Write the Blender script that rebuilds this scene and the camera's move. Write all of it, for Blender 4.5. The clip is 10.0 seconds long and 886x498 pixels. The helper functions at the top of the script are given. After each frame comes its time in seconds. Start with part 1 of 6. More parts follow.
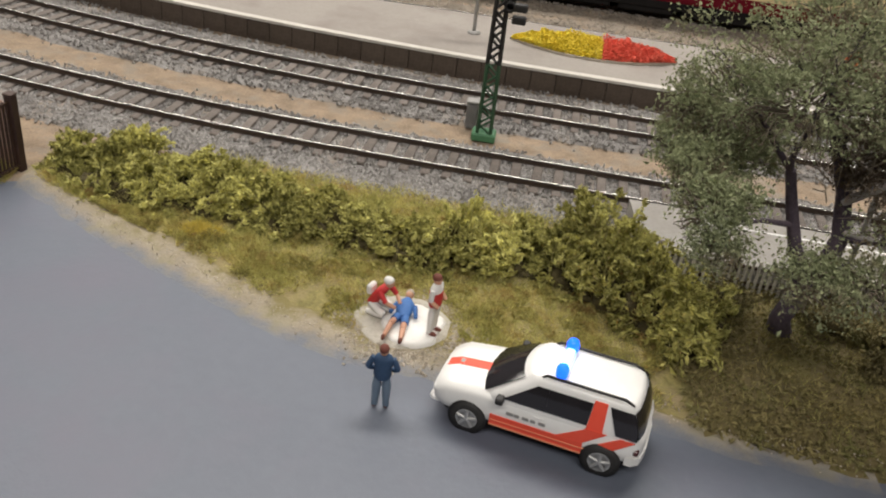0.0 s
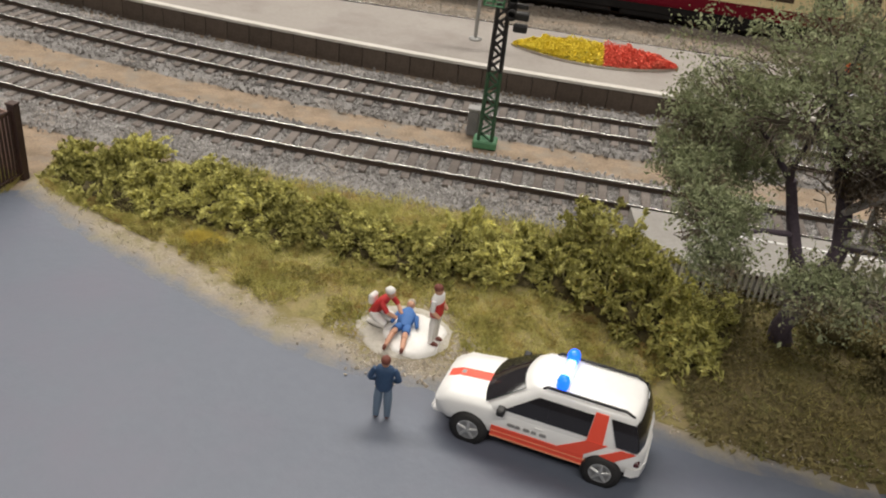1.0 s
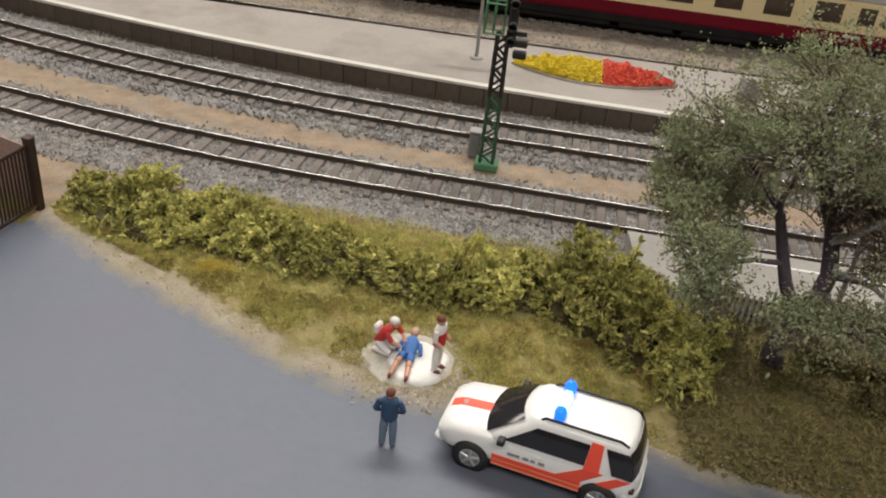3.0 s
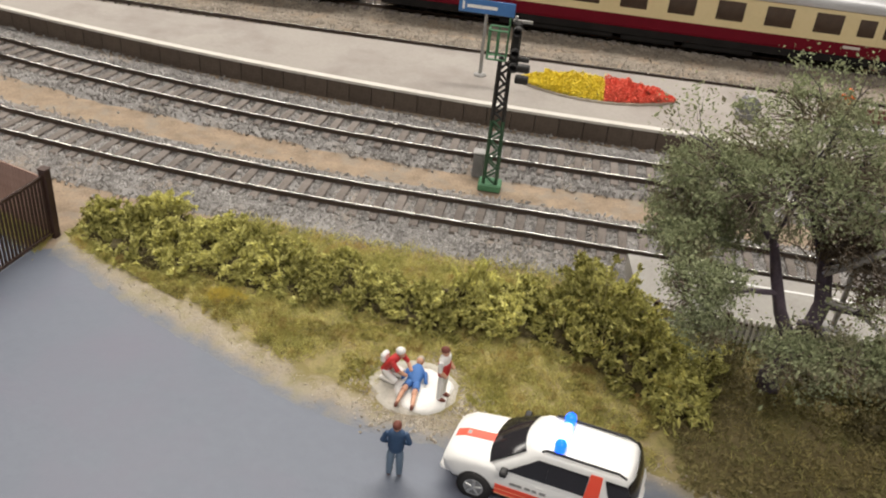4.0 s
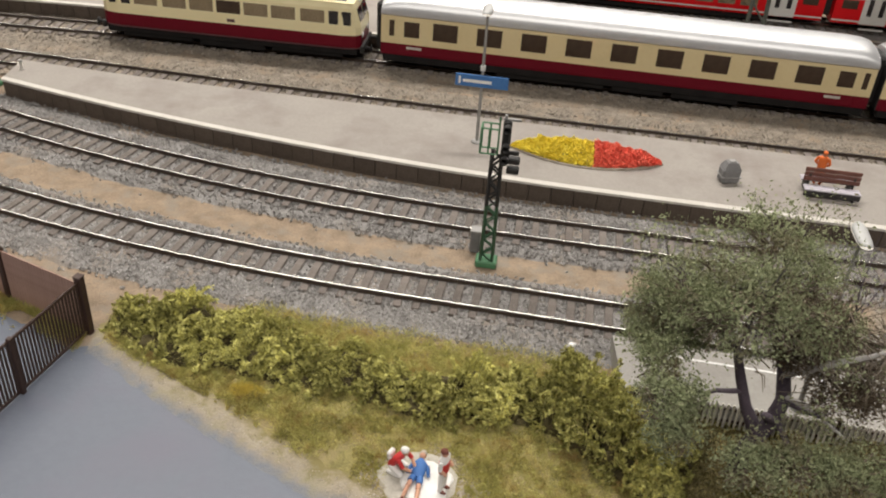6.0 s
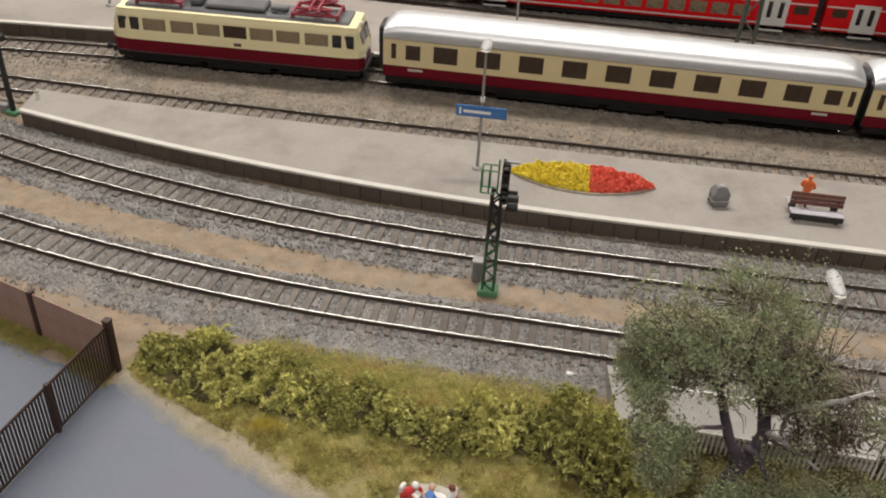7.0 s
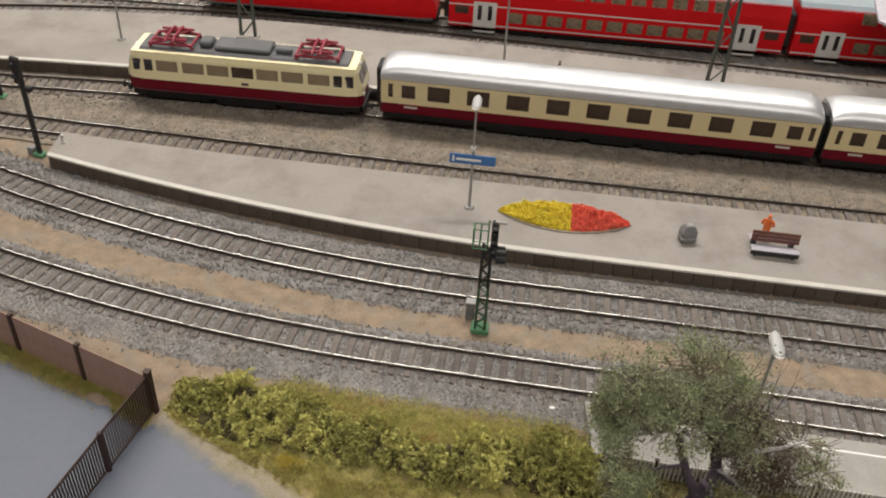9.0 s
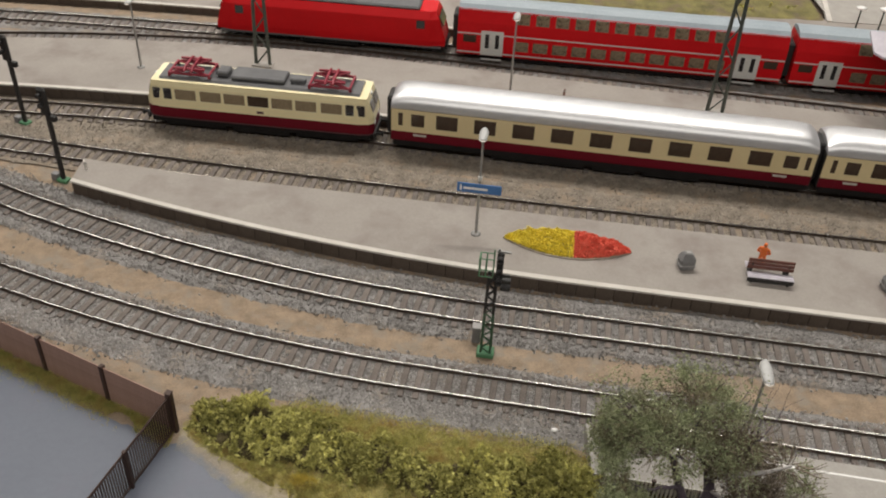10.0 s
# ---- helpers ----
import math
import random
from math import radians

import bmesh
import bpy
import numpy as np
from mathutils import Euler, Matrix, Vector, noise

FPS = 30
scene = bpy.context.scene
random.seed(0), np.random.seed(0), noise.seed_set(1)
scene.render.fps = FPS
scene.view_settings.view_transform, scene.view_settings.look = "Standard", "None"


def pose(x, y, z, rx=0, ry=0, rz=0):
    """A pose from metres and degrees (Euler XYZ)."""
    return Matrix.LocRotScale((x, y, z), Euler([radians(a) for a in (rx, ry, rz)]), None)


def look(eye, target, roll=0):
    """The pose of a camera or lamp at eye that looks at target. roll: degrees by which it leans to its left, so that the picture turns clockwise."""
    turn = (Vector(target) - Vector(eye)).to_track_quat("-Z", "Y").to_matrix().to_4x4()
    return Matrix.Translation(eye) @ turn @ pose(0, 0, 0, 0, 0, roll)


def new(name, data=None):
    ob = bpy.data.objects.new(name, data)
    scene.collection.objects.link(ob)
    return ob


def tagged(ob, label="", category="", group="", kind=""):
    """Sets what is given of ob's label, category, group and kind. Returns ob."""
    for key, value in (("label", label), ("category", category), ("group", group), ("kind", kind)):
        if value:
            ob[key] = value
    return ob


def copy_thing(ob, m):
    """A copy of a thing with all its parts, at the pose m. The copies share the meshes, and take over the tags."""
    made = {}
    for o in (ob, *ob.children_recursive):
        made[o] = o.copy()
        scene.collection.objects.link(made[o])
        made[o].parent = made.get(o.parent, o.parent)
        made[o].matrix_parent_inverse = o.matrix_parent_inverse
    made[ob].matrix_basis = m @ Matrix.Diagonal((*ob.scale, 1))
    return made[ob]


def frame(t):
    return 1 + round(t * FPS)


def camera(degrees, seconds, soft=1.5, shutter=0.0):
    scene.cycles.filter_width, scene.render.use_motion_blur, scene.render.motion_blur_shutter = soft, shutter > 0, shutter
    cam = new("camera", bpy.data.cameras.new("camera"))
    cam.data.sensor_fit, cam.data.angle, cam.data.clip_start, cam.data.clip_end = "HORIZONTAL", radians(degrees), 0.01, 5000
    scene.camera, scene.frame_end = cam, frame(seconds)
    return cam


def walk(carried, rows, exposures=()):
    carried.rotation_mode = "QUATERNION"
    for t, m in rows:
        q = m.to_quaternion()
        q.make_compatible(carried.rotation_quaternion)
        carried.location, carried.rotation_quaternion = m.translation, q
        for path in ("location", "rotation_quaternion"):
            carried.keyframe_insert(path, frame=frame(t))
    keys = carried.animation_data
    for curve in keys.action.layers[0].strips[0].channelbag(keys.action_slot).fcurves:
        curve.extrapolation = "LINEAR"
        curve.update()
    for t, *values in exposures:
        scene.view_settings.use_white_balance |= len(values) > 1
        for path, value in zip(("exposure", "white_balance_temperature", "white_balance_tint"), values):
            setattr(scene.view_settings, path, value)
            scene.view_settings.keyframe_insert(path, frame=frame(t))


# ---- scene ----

# An H0 model railway: all sizes below are in prototype metres, built at 1:87.
K = 1.0 / 87.0
cam = camera(52.0, 10.0, soft=2.0)
PATH = [
    (0, (-0.117, -0.207, 13.166), (-0.059, 1.499, 12.124), 7.0),
    (0.5, (-0.12, -0.159, 13.305), (-0.064, 1.547, 12.262), 7.0),
    (1, (-0.13, -0.142, 13.385), (-0.076, 1.565, 12.344), 6.9),
    (1.5, (-0.159, -0.131, 13.497), (-0.103, 1.577, 12.457), 6.9),
    (2, (-0.165, -0.162, 13.734), (-0.111, 1.544, 12.692), 6.8),
    (2.5, (-0.138, -0.282, 14.111), (-0.089, 1.422, 13.065), 6.5),
    (4, (-0.205, -0.4, 15.887), (-0.174, 1.287, 14.814), 5.7),
    (4.5, (-0.144, -0.397, 16.748), (-0.12, 1.283, 15.662), 5.3),
    (5, (-0.08, -0.418, 17.823), (-0.063, 1.254, 16.725), 4.8),
    (5.5, (-0.077, -0.476, 19.056), (-0.065, 1.192, 17.952), 4.4),
    (7, (-0.4, -0.878, 23.496), (-0.387, 0.749, 22.332), 3.3),
    (7.5, (-0.534, -1.155, 25.07), (-0.522, 0.45, 23.876), 3.0),
    (8, (-0.642, -1.505, 26.602), (-0.627, 0.087, 25.393), 2.8),
    (8.5, (-0.755, -1.724, 27.877), (-0.727, -0.138, 26.658), 3.0),
    (9, (-0.838, -2.271, 29.141), (-0.802, -0.694, 27.911), 3.2),
    (9.5, (-0.932, -2.831, 30.091), (-0.898, -1.245, 28.873), 3.3),
    (10, (-0.919, -3.324, 30.85), (-0.9, -1.731, 29.641), 3.1),
]
walk(cam, [(t, look([K * c for c in eye], [K * c for c in aim], roll)) for t, eye, aim, roll in PATH],
     [(0, 0.15), (0.5, 0.24), (1, 0.12), (1.5, 0.24), (2, 0.13), (2.5, 0.04), (4, 0.34), (4.5, 0.28), (5, 0.44), (5.5, 0.36), (7, 0.05), (7.5, 0.11), (8, -0.14), (8.5, -0.21), (9, -0.02), (9.5, 0.05), (10, -0.20)])

# ---- light: the hall's ceiling luminaires (real metres) ----
world = bpy.data.worlds.new("hall_air")
scene.world = world
world.use_nodes = True
world.node_tree.nodes["Background"].inputs[0].default_value = (1.0, 0.95, 0.88, 1)
world.node_tree.nodes["Background"].inputs[1].default_value = 0.058


def luminaire(x, y, z, length, width, watts):
    lamp = bpy.data.lights.new("ceiling_luminaire", "AREA")
    lamp.shape, lamp.size, lamp.size_y = "RECTANGLE", length, width
    lamp.energy, lamp.color = watts, (1.0, 0.945, 0.865)
    ob = new("ceiling_luminaire", lamp)
    ob.matrix_world = pose(x, y, z)
    return tagged(ob, "long white luminaire hanging under the hall ceiling", "lamp", "hall luminaires")


for lx, ly, lz, watts in ((0.0, -1.0, 1.65, 30), (-0.15, 1.20, 1.80, 54), (-0.35, 2.6, 1.75, 16)):
    luminaire(lx, ly, lz, 2.4, 0.26, watts)
luminaire(0.3, 4.1, 1.75, 7.0, 0.35, 56)


# ---- materials ----
def material(name, dark, light, rough=0.8, metal=0.0, size=1.0, fine=0.12, bump=0.0, island=0.0, coat=0.0, contrast=1.0, third=None, third_size=4.0):
    """Two-scale mottled surface. size, fine: metres of the prototype per patch."""
    m = bpy.data.materials.new(name)
    m.use_nodes = True
    nt = m.node_tree
    bsdf = nt.nodes["Principled BSDF"]
    link = nt.links.new

    def node(kind, **values):
        n = nt.nodes.new(kind)
        for key, value in values.items():
            n.inputs[key].default_value = value
        return n
    co = node("ShaderNodeTexCoord").outputs["Object"]
    big = node("ShaderNodeTexNoise", Scale=1 / (K * size), Detail=3.0)
    small = node("ShaderNodeTexNoise", Scale=1 / (K * fine), Detail=4.0, Roughness=0.65)
    link(co, big.inputs["Vector"])
    link(co, small.inputs["Vector"])
    add = nt.nodes.new("ShaderNodeMath")
    add.operation = "ADD"
    link(big.outputs["Fac"], add.inputs[0])
    link(small.outputs["Fac"], add.inputs[1])
    last = add.outputs[0]
    if island:
        info = nt.nodes.new("ShaderNodeNewGeometry")
        obj = nt.nodes.new("ShaderNodeObjectInfo")
        both = nt.nodes.new("ShaderNodeMath")
        both.operation = "ADD"
        link(info.outputs["Random Per Island"], both.inputs[0])
        link(obj.outputs["Random"], both.inputs[1])
        mul = nt.nodes.new("ShaderNodeMath")
        mul.operation = "MULTIPLY_ADD"
        link(both.outputs[0], mul.inputs[0])
        mul.inputs[1].default_value = island
        mul.inputs[2].default_value = -island
        plus = nt.nodes.new("ShaderNodeMath")
        plus.operation = "ADD"
        link(last, plus.inputs[0])
        link(mul.outputs[0], plus.inputs[1])
        last = plus.outputs[0]
    spread = nt.nodes.new("ShaderNodeMapRange")
    spread.inputs["From Min"].default_value = 1.0 - 0.45 / contrast
    spread.inputs["From Max"].default_value = 1.0 + 0.45 / contrast
    link(last, spread.inputs["Value"])
    mix = nt.nodes.new("ShaderNodeMix")
    mix.data_type = "RGBA"
    mix.inputs[6].default_value = (*dark, 1)
    mix.inputs[7].default_value = (*light, 1)
    link(spread.outputs[0], mix.inputs[0])
    colour = mix.outputs[2]
    if third:
        wide = node("ShaderNodeTexNoise", Scale=1 / (K * third_size), Detail=5.0, Roughness=0.6)
        link(co, wide.inputs["Vector"])
        ramp = nt.nodes.new("ShaderNodeMapRange")
        ramp.inputs["From Min"].default_value, ramp.inputs["From Max"].default_value = 0.5, 0.68
        link(wide.outputs["Fac"], ramp.inputs["Value"])
        over = nt.nodes.new("ShaderNodeMix")
        over.data_type = "RGBA"
        link(ramp.outputs[0], over.inputs[0])
        link(colour, over.inputs[6])
        over.inputs[7].default_value = (*third, 1)
        colour = over.outputs[2]
    link(colour, bsdf.inputs["Base Color"])
    bsdf.inputs["Metallic"].default_value = metal
    rr = nt.nodes.new("ShaderNodeMapRange")
    rr.inputs["To Min"].default_value, rr.inputs["To Max"].default_value = max(0.03, rough - 0.08), min(1, rough + 0.08)
    link(small.outputs["Fac"], rr.inputs["Value"])
    link(rr.outputs[0], bsdf.inputs["Roughness"])
    bsdf.inputs["Coat Weight"].default_value = coat
    if bump:
        b = node("ShaderNodeBump", Strength=min(1.0, bump), Distance=K * fine * 0.5)
        link(small.outputs["Fac"], b.inputs["Height"])
        link(b.outputs["Normal"], bsdf.inputs["Normal"])
    return m


def foliage(name, dark, light, thin, **more):
    """A leaf surface that lets part of the light through."""
    m = material(name, dark, light, 0.85, **more)
    nt = m.node_tree
    bsdf = nt.nodes["Principled BSDF"]
    bsdf.inputs["Specular IOR Level"].default_value = 0.2
    lit_through = nt.nodes.new("ShaderNodeBsdfTranslucent")
    nt.links.new(bsdf.inputs["Base Color"].links[0].from_socket, lit_through.inputs["Color"])
    both = nt.nodes.new("ShaderNodeMixShader")
    both.inputs[0].default_value = thin
    nt.links.new(bsdf.outputs[0], both.inputs[1])
    nt.links.new(lit_through.outputs[0], both.inputs[2])
    nt.links.new(both.outputs[0], nt.nodes["Material Output"].inputs["Surface"])
    return m


def glow(name, colour, strength):
    m = bpy.data.materials.new(name)
    m.use_nodes = True
    b = m.node_tree.nodes["Principled BSDF"]
    b.inputs["Base Color"].default_value = (*colour, 1)
    b.inputs["Emission Color"].default_value = (*colour, 1)
    b.inputs["Emission Strength"].default_value = strength
    b.inputs["Roughness"].default_value = 0.2
    return m


M_SOIL = material("sandy_soil", (0.195, 0.150, 0.110), (0.37, 0.28, 0.20), 0.95, size=0.7, fine=0.08, bump=0.9, contrast=1.6, third=(0.265, 0.230, 0.19), third_size=1.1)
M_ROAD = material("painted_asphalt", (0.090, 0.105, 0.142), (0.128, 0.143, 0.182), 0.50, size=6.0, fine=0.3, bump=0.08, contrast=0.8, third=(0.120, 0.122, 0.163), third_size=5.0)
M_VERGE = material("verge_earth", (0.13, 0.112, 0.040), (0.34, 0.29, 0.11), 0.95, size=0.6, fine=0.10, bump=0.9, contrast=1.4, third=(0.28, 0.22, 0.12), third_size=1.1)
M_GRAVEL = material("pale_gravel", (0.30, 0.25, 0.19), (0.58, 0.52, 0.44), 0.95, size=0.4, fine=0.07, bump=0.8)
M_BALLAST = material("ballast_bed", (0.125, 0.116, 0.110), (0.33, 0.315, 0.305), 0.9, size=0.7, fine=0.08, bump=1.0, contrast=1.5, third=(0.26, 0.215, 0.175), third_size=2.2)
M_STONE = material("ballast_stones", (0.150, 0.140, 0.134), (0.46, 0.44, 0.425), 0.9, size=2.0, fine=0.06, island=0.5)
M_BEDBROWN = material("brown_ballast_bed", (0.130, 0.108, 0.086), (0.33, 0.285, 0.235), 0.9, size=0.7, fine=0.08, bump=1.0, contrast=1.4, third=(0.27, 0.21, 0.155), third_size=1.6)
M_STONEBROWN = material("brown_ballast_stones", (0.155, 0.132, 0.108), (0.44, 0.39, 0.335), 0.9, size=2.0, fine=0.06, island=0.5)
M_SLEEPER = material("brown_sleeper", (0.110, 0.094, 0.084), (0.235, 0.203, 0.184), 0.85, size=0.4, fine=0.07, bump=0.5, island=0.35)
# rust pushed towards black for the shade on the rails' near side
M_SHADEDRUST = material("shaded_rusty_rail_side", (0.028, 0.019, 0.014), (0.075, 0.050, 0.036), 0.85, size=0.7, fine=0.06)
M_STEEL = material("polished_rail_head", (0.82, 0.79, 0.74), (0.96, 0.93, 0.89), 0.25, 1.0, size=3.0, fine=0.3)
M_PLATFORM = material("platform_surface", (0.265, 0.237, 0.216), (0.36, 0.332, 0.304), 0.85, size=2.5, fine=0.15, bump=0.2, contrast=0.9, third=(0.244, 0.212, 0.195), third_size=3.5)
M_COPING = material("pale_coping", (0.46, 0.43, 0.385), (0.64, 0.605, 0.56), 0.8, size=1.0, fine=0.12, bump=0.1)
M_PWALL = material("dark_platform_wall", (0.060, 0.045, 0.036), (0.150, 0.118, 0.095), 0.85, size=0.8, fine=0.12, bump=0.3, island=0.2)
M_CONCRETE = material("pale_concrete", (0.29, 0.27, 0.25), (0.41, 0.39, 0.36), 0.85, size=1.0, fine=0.12, bump=0.2)
M_FENCE = material("dark_brown_fence", (0.028, 0.014, 0.010), (0.075, 0.038, 0.028), 0.6, size=0.8, fine=0.1, island=0.1)
M_PICKET = material("weathered_picket", (0.55, 0.52, 0.46), (0.82, 0.79, 0.72), 0.85, size=0.6, fine=0.08, island=0.3)
M_LEAF = foliage("olive_leaves", (0.125, 0.118, 0.028), (0.82, 0.78, 0.28), 0.32, size=0.26, fine=0.12, island=0.32, contrast=1.5, third=(0.31, 0.295, 0.09), third_size=0.9)
# brown hedge inside, with the shade of the hollows put into the colour
M_HOLLOWSHADE = material("shaded_hedge_inside", (0.040, 0.031, 0.011), (0.105, 0.085, 0.030), 0.95, size=0.6, fine=0.1, bump=1.0)
M_TREELEAF = foliage("grey_green_leaves", (0.135, 0.150, 0.075), (0.46, 0.50, 0.295), 0.25, size=0.6, fine=0.25, island=0.25, third=(0.22, 0.175, 0.12), third_size=1.1)
M_DRYLEAF = foliage("dry_brown_leaves", (0.075, 0.055, 0.040), (0.24, 0.185, 0.13), 0.2, size=0.6, fine=0.15, island=0.25)
M_TREEDARK = material("fine_dark_twigs", (0.12, 0.095, 0.070), (0.28, 0.23, 0.175), 0.95, size=0.6, fine=0.1)
M_BARK = material("dark_purple_bark", (0.045, 0.032, 0.046), (0.135, 0.105, 0.13), 0.9, size=0.5, fine=0.08, bump=0.8)
M_TWIG = material("grey_branch", (0.40, 0.37, 0.36), (0.60, 0.57, 0.55), 0.9, size=0.5, fine=0.08, bump=0.4)
M_STEM = material("straw_stems", (0.30, 0.27, 0.10), (0.55, 0.50, 0.22), 0.9, size=0.6, fine=0.1)
M_GRASS = foliage("straw_green_grass", (0.31, 0.30, 0.085), (0.68, 0.62, 0.245), 0.4, size=0.7, fine=0.3, island=0.25, contrast=1.7, third=(0.42, 0.31, 0.11), third_size=0.7)
M_FARGRASS = material("far_bank_grass", (0.085, 0.075, 0.030), (0.27, 0.24, 0.085), 0.95, size=1.2, fine=0.12, bump=0.9, contrast=1.4, third=(0.16, 0.12, 0.08), third_size=2.0)
M_WEEDS = foliage("low_weeds", (0.20, 0.175, 0.055), (0.64, 0.58, 0.20), 0.3, size=0.5, fine=0.12, island=0.35, contrast=1.3, third=(0.36, 0.25, 0.10), third_size=0.6)
M_TUFT = foliage("ochre_tuft", (0.56, 0.46, 0.10), (0.82, 0.68, 0.20), 0.4, size=0.5, fine=0.1, island=0.25)
# brown-olive ground foam, darkened in colour for the shade under the tree
M_UNDERTREESHADE = material("shaded_undergrowth", (0.065, 0.052, 0.020), (0.20, 0.155, 0.068), 0.95, size=0.9, fine=0.12, bump=0.9, third=(0.12, 0.105, 0.03), third_size=1.4)
M_UNDERLEAF = material("brown_olive_scatter", (0.070, 0.058, 0.022), (0.27, 0.225, 0.092), 0.9, size=1.4, fine=0.3, island=0.45, third=(0.17, 0.165, 0.055), third_size=1.5)
M_YELLOW = material("yellow_flowers", (0.70, 0.53, 0.025), (0.90, 0.76, 0.09), 0.8, size=0.6, fine=0.1, island=0.2)
M_RED = material("red_flowers", (0.70, 0.085, 0.05), (0.88, 0.20, 0.13), 0.8, size=0.6, fine=0.1, island=0.2)
M_GREENMETAL = material("green_mast_paint", (0.018, 0.055, 0.028), (0.045, 0.12, 0.06), 0.5, size=0.5, fine=0.08)
M_GREENBASE = material("bright_green_base", (0.05, 0.15, 0.075), (0.10, 0.26, 0.13), 0.6, size=0.5, fine=0.08)
M_BLACK = material("matt_black", (0.012, 0.011, 0.011), (0.030, 0.028, 0.028), 0.6, size=0.6, fine=0.08)
M_GREY = material("grey_metal", (0.24, 0.235, 0.225), (0.38, 0.37, 0.36), 0.5, 0.2, size=0.6, fine=0.1)
M_WHITE = material("white_paint", (0.80, 0.79, 0.775), (0.88, 0.87, 0.855), 0.35, size=1.0, fine=0.15, coat=0.3)
M_LAMPTOP = material("pale_grey_lamp_top", (0.40, 0.40, 0.40), (0.52, 0.52, 0.51), 0.5, size=0.6, fine=0.1)
M_LAMPWHITE = glow("lit_white_lamp_head", (1.0, 0.93, 0.85), 0.35)
M_BLUE = material("blue_sign_enamel", (0.035, 0.13, 0.36), (0.07, 0.20, 0.47), 0.4, size=0.6, fine=0.1)
M_CREAM = material("cream_train_paint", (0.66, 0.54, 0.30), (0.74, 0.62, 0.37), 0.35, size=2.0, fine=0.2, coat=0.2)
M_CREAMLOCO = material("bright_cream_loco_paint", (0.80, 0.70, 0.42), (0.87, 0.78, 0.50), 0.35, size=2.0, fine=0.2, coat=0.2)
M_MAROON = material("maroon_train_paint", (0.115, 0.002, 0.010), (0.150, 0.004, 0.016), 0.5, size=2.0, fine=0.2)
M_SOLEBAR = material("dull_sole_bar", (0.06, 0.025, 0.03), (0.12, 0.06, 0.065), 0.6, size=0.8, fine=0.1)
M_SILVER = material("silver_coach_roof", (0.58, 0.58, 0.60), (0.70, 0.70, 0.71), 0.44, 0.75, size=3.0, fine=0.3)
M_UNDER = material("black_underframe", (0.007, 0.006, 0.006), (0.020, 0.018, 0.018), 0.8, size=0.8, fine=0.1)
M_GLASS = material("dark_tinted_window", (0.030, 0.018, 0.012), (0.080, 0.050, 0.032), 0.12, size=1.2, fine=0.4)
M_GLASSBROWN = material("brown_window_with_grilles", (0.17, 0.125, 0.075), (0.34, 0.27, 0.175), 0.25, size=0.9, fine=0.12, contrast=1.3)
M_SALOON = material("tinted_window_with_seats_behind", (0.030, 0.022, 0.016), (0.42, 0.33, 0.22), 0.2, size=0.7, fine=0.25, contrast=1.3, third=(0.06, 0.035, 0.025), third_size=0.6)
M_ROOFGREY = material("grey_loco_roof", (0.075, 0.075, 0.08), (0.15, 0.15, 0.155), 0.55, size=1.0, fine=0.12)
M_PANTO = material("maroon_pantograph", (0.20, 0.012, 0.03), (0.36, 0.04, 0.065), 0.45, size=0.5, fine=0.1)
M_TRAINRED = material("traffic_red_paint", (0.54, 0.004, 0.008), (0.64, 0.008, 0.013), 0.45, size=2.0, fine=0.2)
M_PALEGREY = material("pale_grey_doors", (0.56, 0.56, 0.54), (0.68, 0.68, 0.66), 0.45, size=1.0, fine=0.15)
M_BLUEGREYROOF = material("blue_grey_roof", (0.25, 0.30, 0.34), (0.37, 0.42, 0.46), 0.45, size=2.0, fine=0.2)
M_CARGLASS = material("black_car_glass", (0.012, 0.011, 0.013), (0.025, 0.022, 0.026), 0.08, size=1.0, fine=0.3, coat=0.5)
M_ORANGERED = material("fluorescent_red_stripe", (0.88, 0.085, 0.045), (0.93, 0.11, 0.06), 0.45, size=1.0, fine=0.2)
M_ORANGEPALE = material("pale_orange_stripe", (0.86, 0.30, 0.16), (0.90, 0.36, 0.20), 0.45, size=1.0, fine=0.2)
M_TYRE = material("tyre_rubber", (0.014, 0.013, 0.013), (0.035, 0.033, 0.033), 0.7, size=0.3, fine=0.05)
M_RIM = material("silver_rim", (0.42, 0.42, 0.42), (0.62, 0.62, 0.62), 0.35, 0.6, size=0.3, fine=0.05)
M_BEACON = glow("blue_flashing_beacon", (0.01, 0.11, 1.0), 1.9)
M_BEACONCORE = glow("cyan_lit_beacon_core", (0.35, 0.80, 1.0), 1.9)
M_SKIN = material("painted_skin", (0.50, 0.26, 0.17), (0.60, 0.34, 0.23), 0.6, size=0.3, fine=0.05)
M_HAIR = material("reddish_hair", (0.11, 0.03, 0.02), (0.20, 0.06, 0.04), 0.7, size=0.3, fine=0.05)
M_DENIM = material("dark_blue_jacket", (0.020, 0.050, 0.11), (0.045, 0.090, 0.18), 0.7, size=0.3, fine=0.05)
M_JEANS = material("grey_blue_trousers", (0.10, 0.15, 0.22), (0.19, 0.25, 0.33), 0.7, size=0.3, fine=0.05)
M_BLUECLOTH = material("bright_blue_cloth", (0.035, 0.12, 0.36), (0.07, 0.19, 0.48), 0.7, size=0.3, fine=0.05)
M_REDCLOTH = material("red_vest", (0.48, 0.02, 0.025), (0.60, 0.04, 0.04), 0.6, size=0.3, fine=0.05)
M_WHITECLOTH = material("white_clothes", (0.66, 0.64, 0.62), (0.80, 0.78, 0.76), 0.7, size=0.3, fine=0.05)
M_ORANGE = material("orange_clothes", (0.72, 0.14, 0.02), (0.85, 0.21, 0.05), 0.6, size=0.3, fine=0.05)
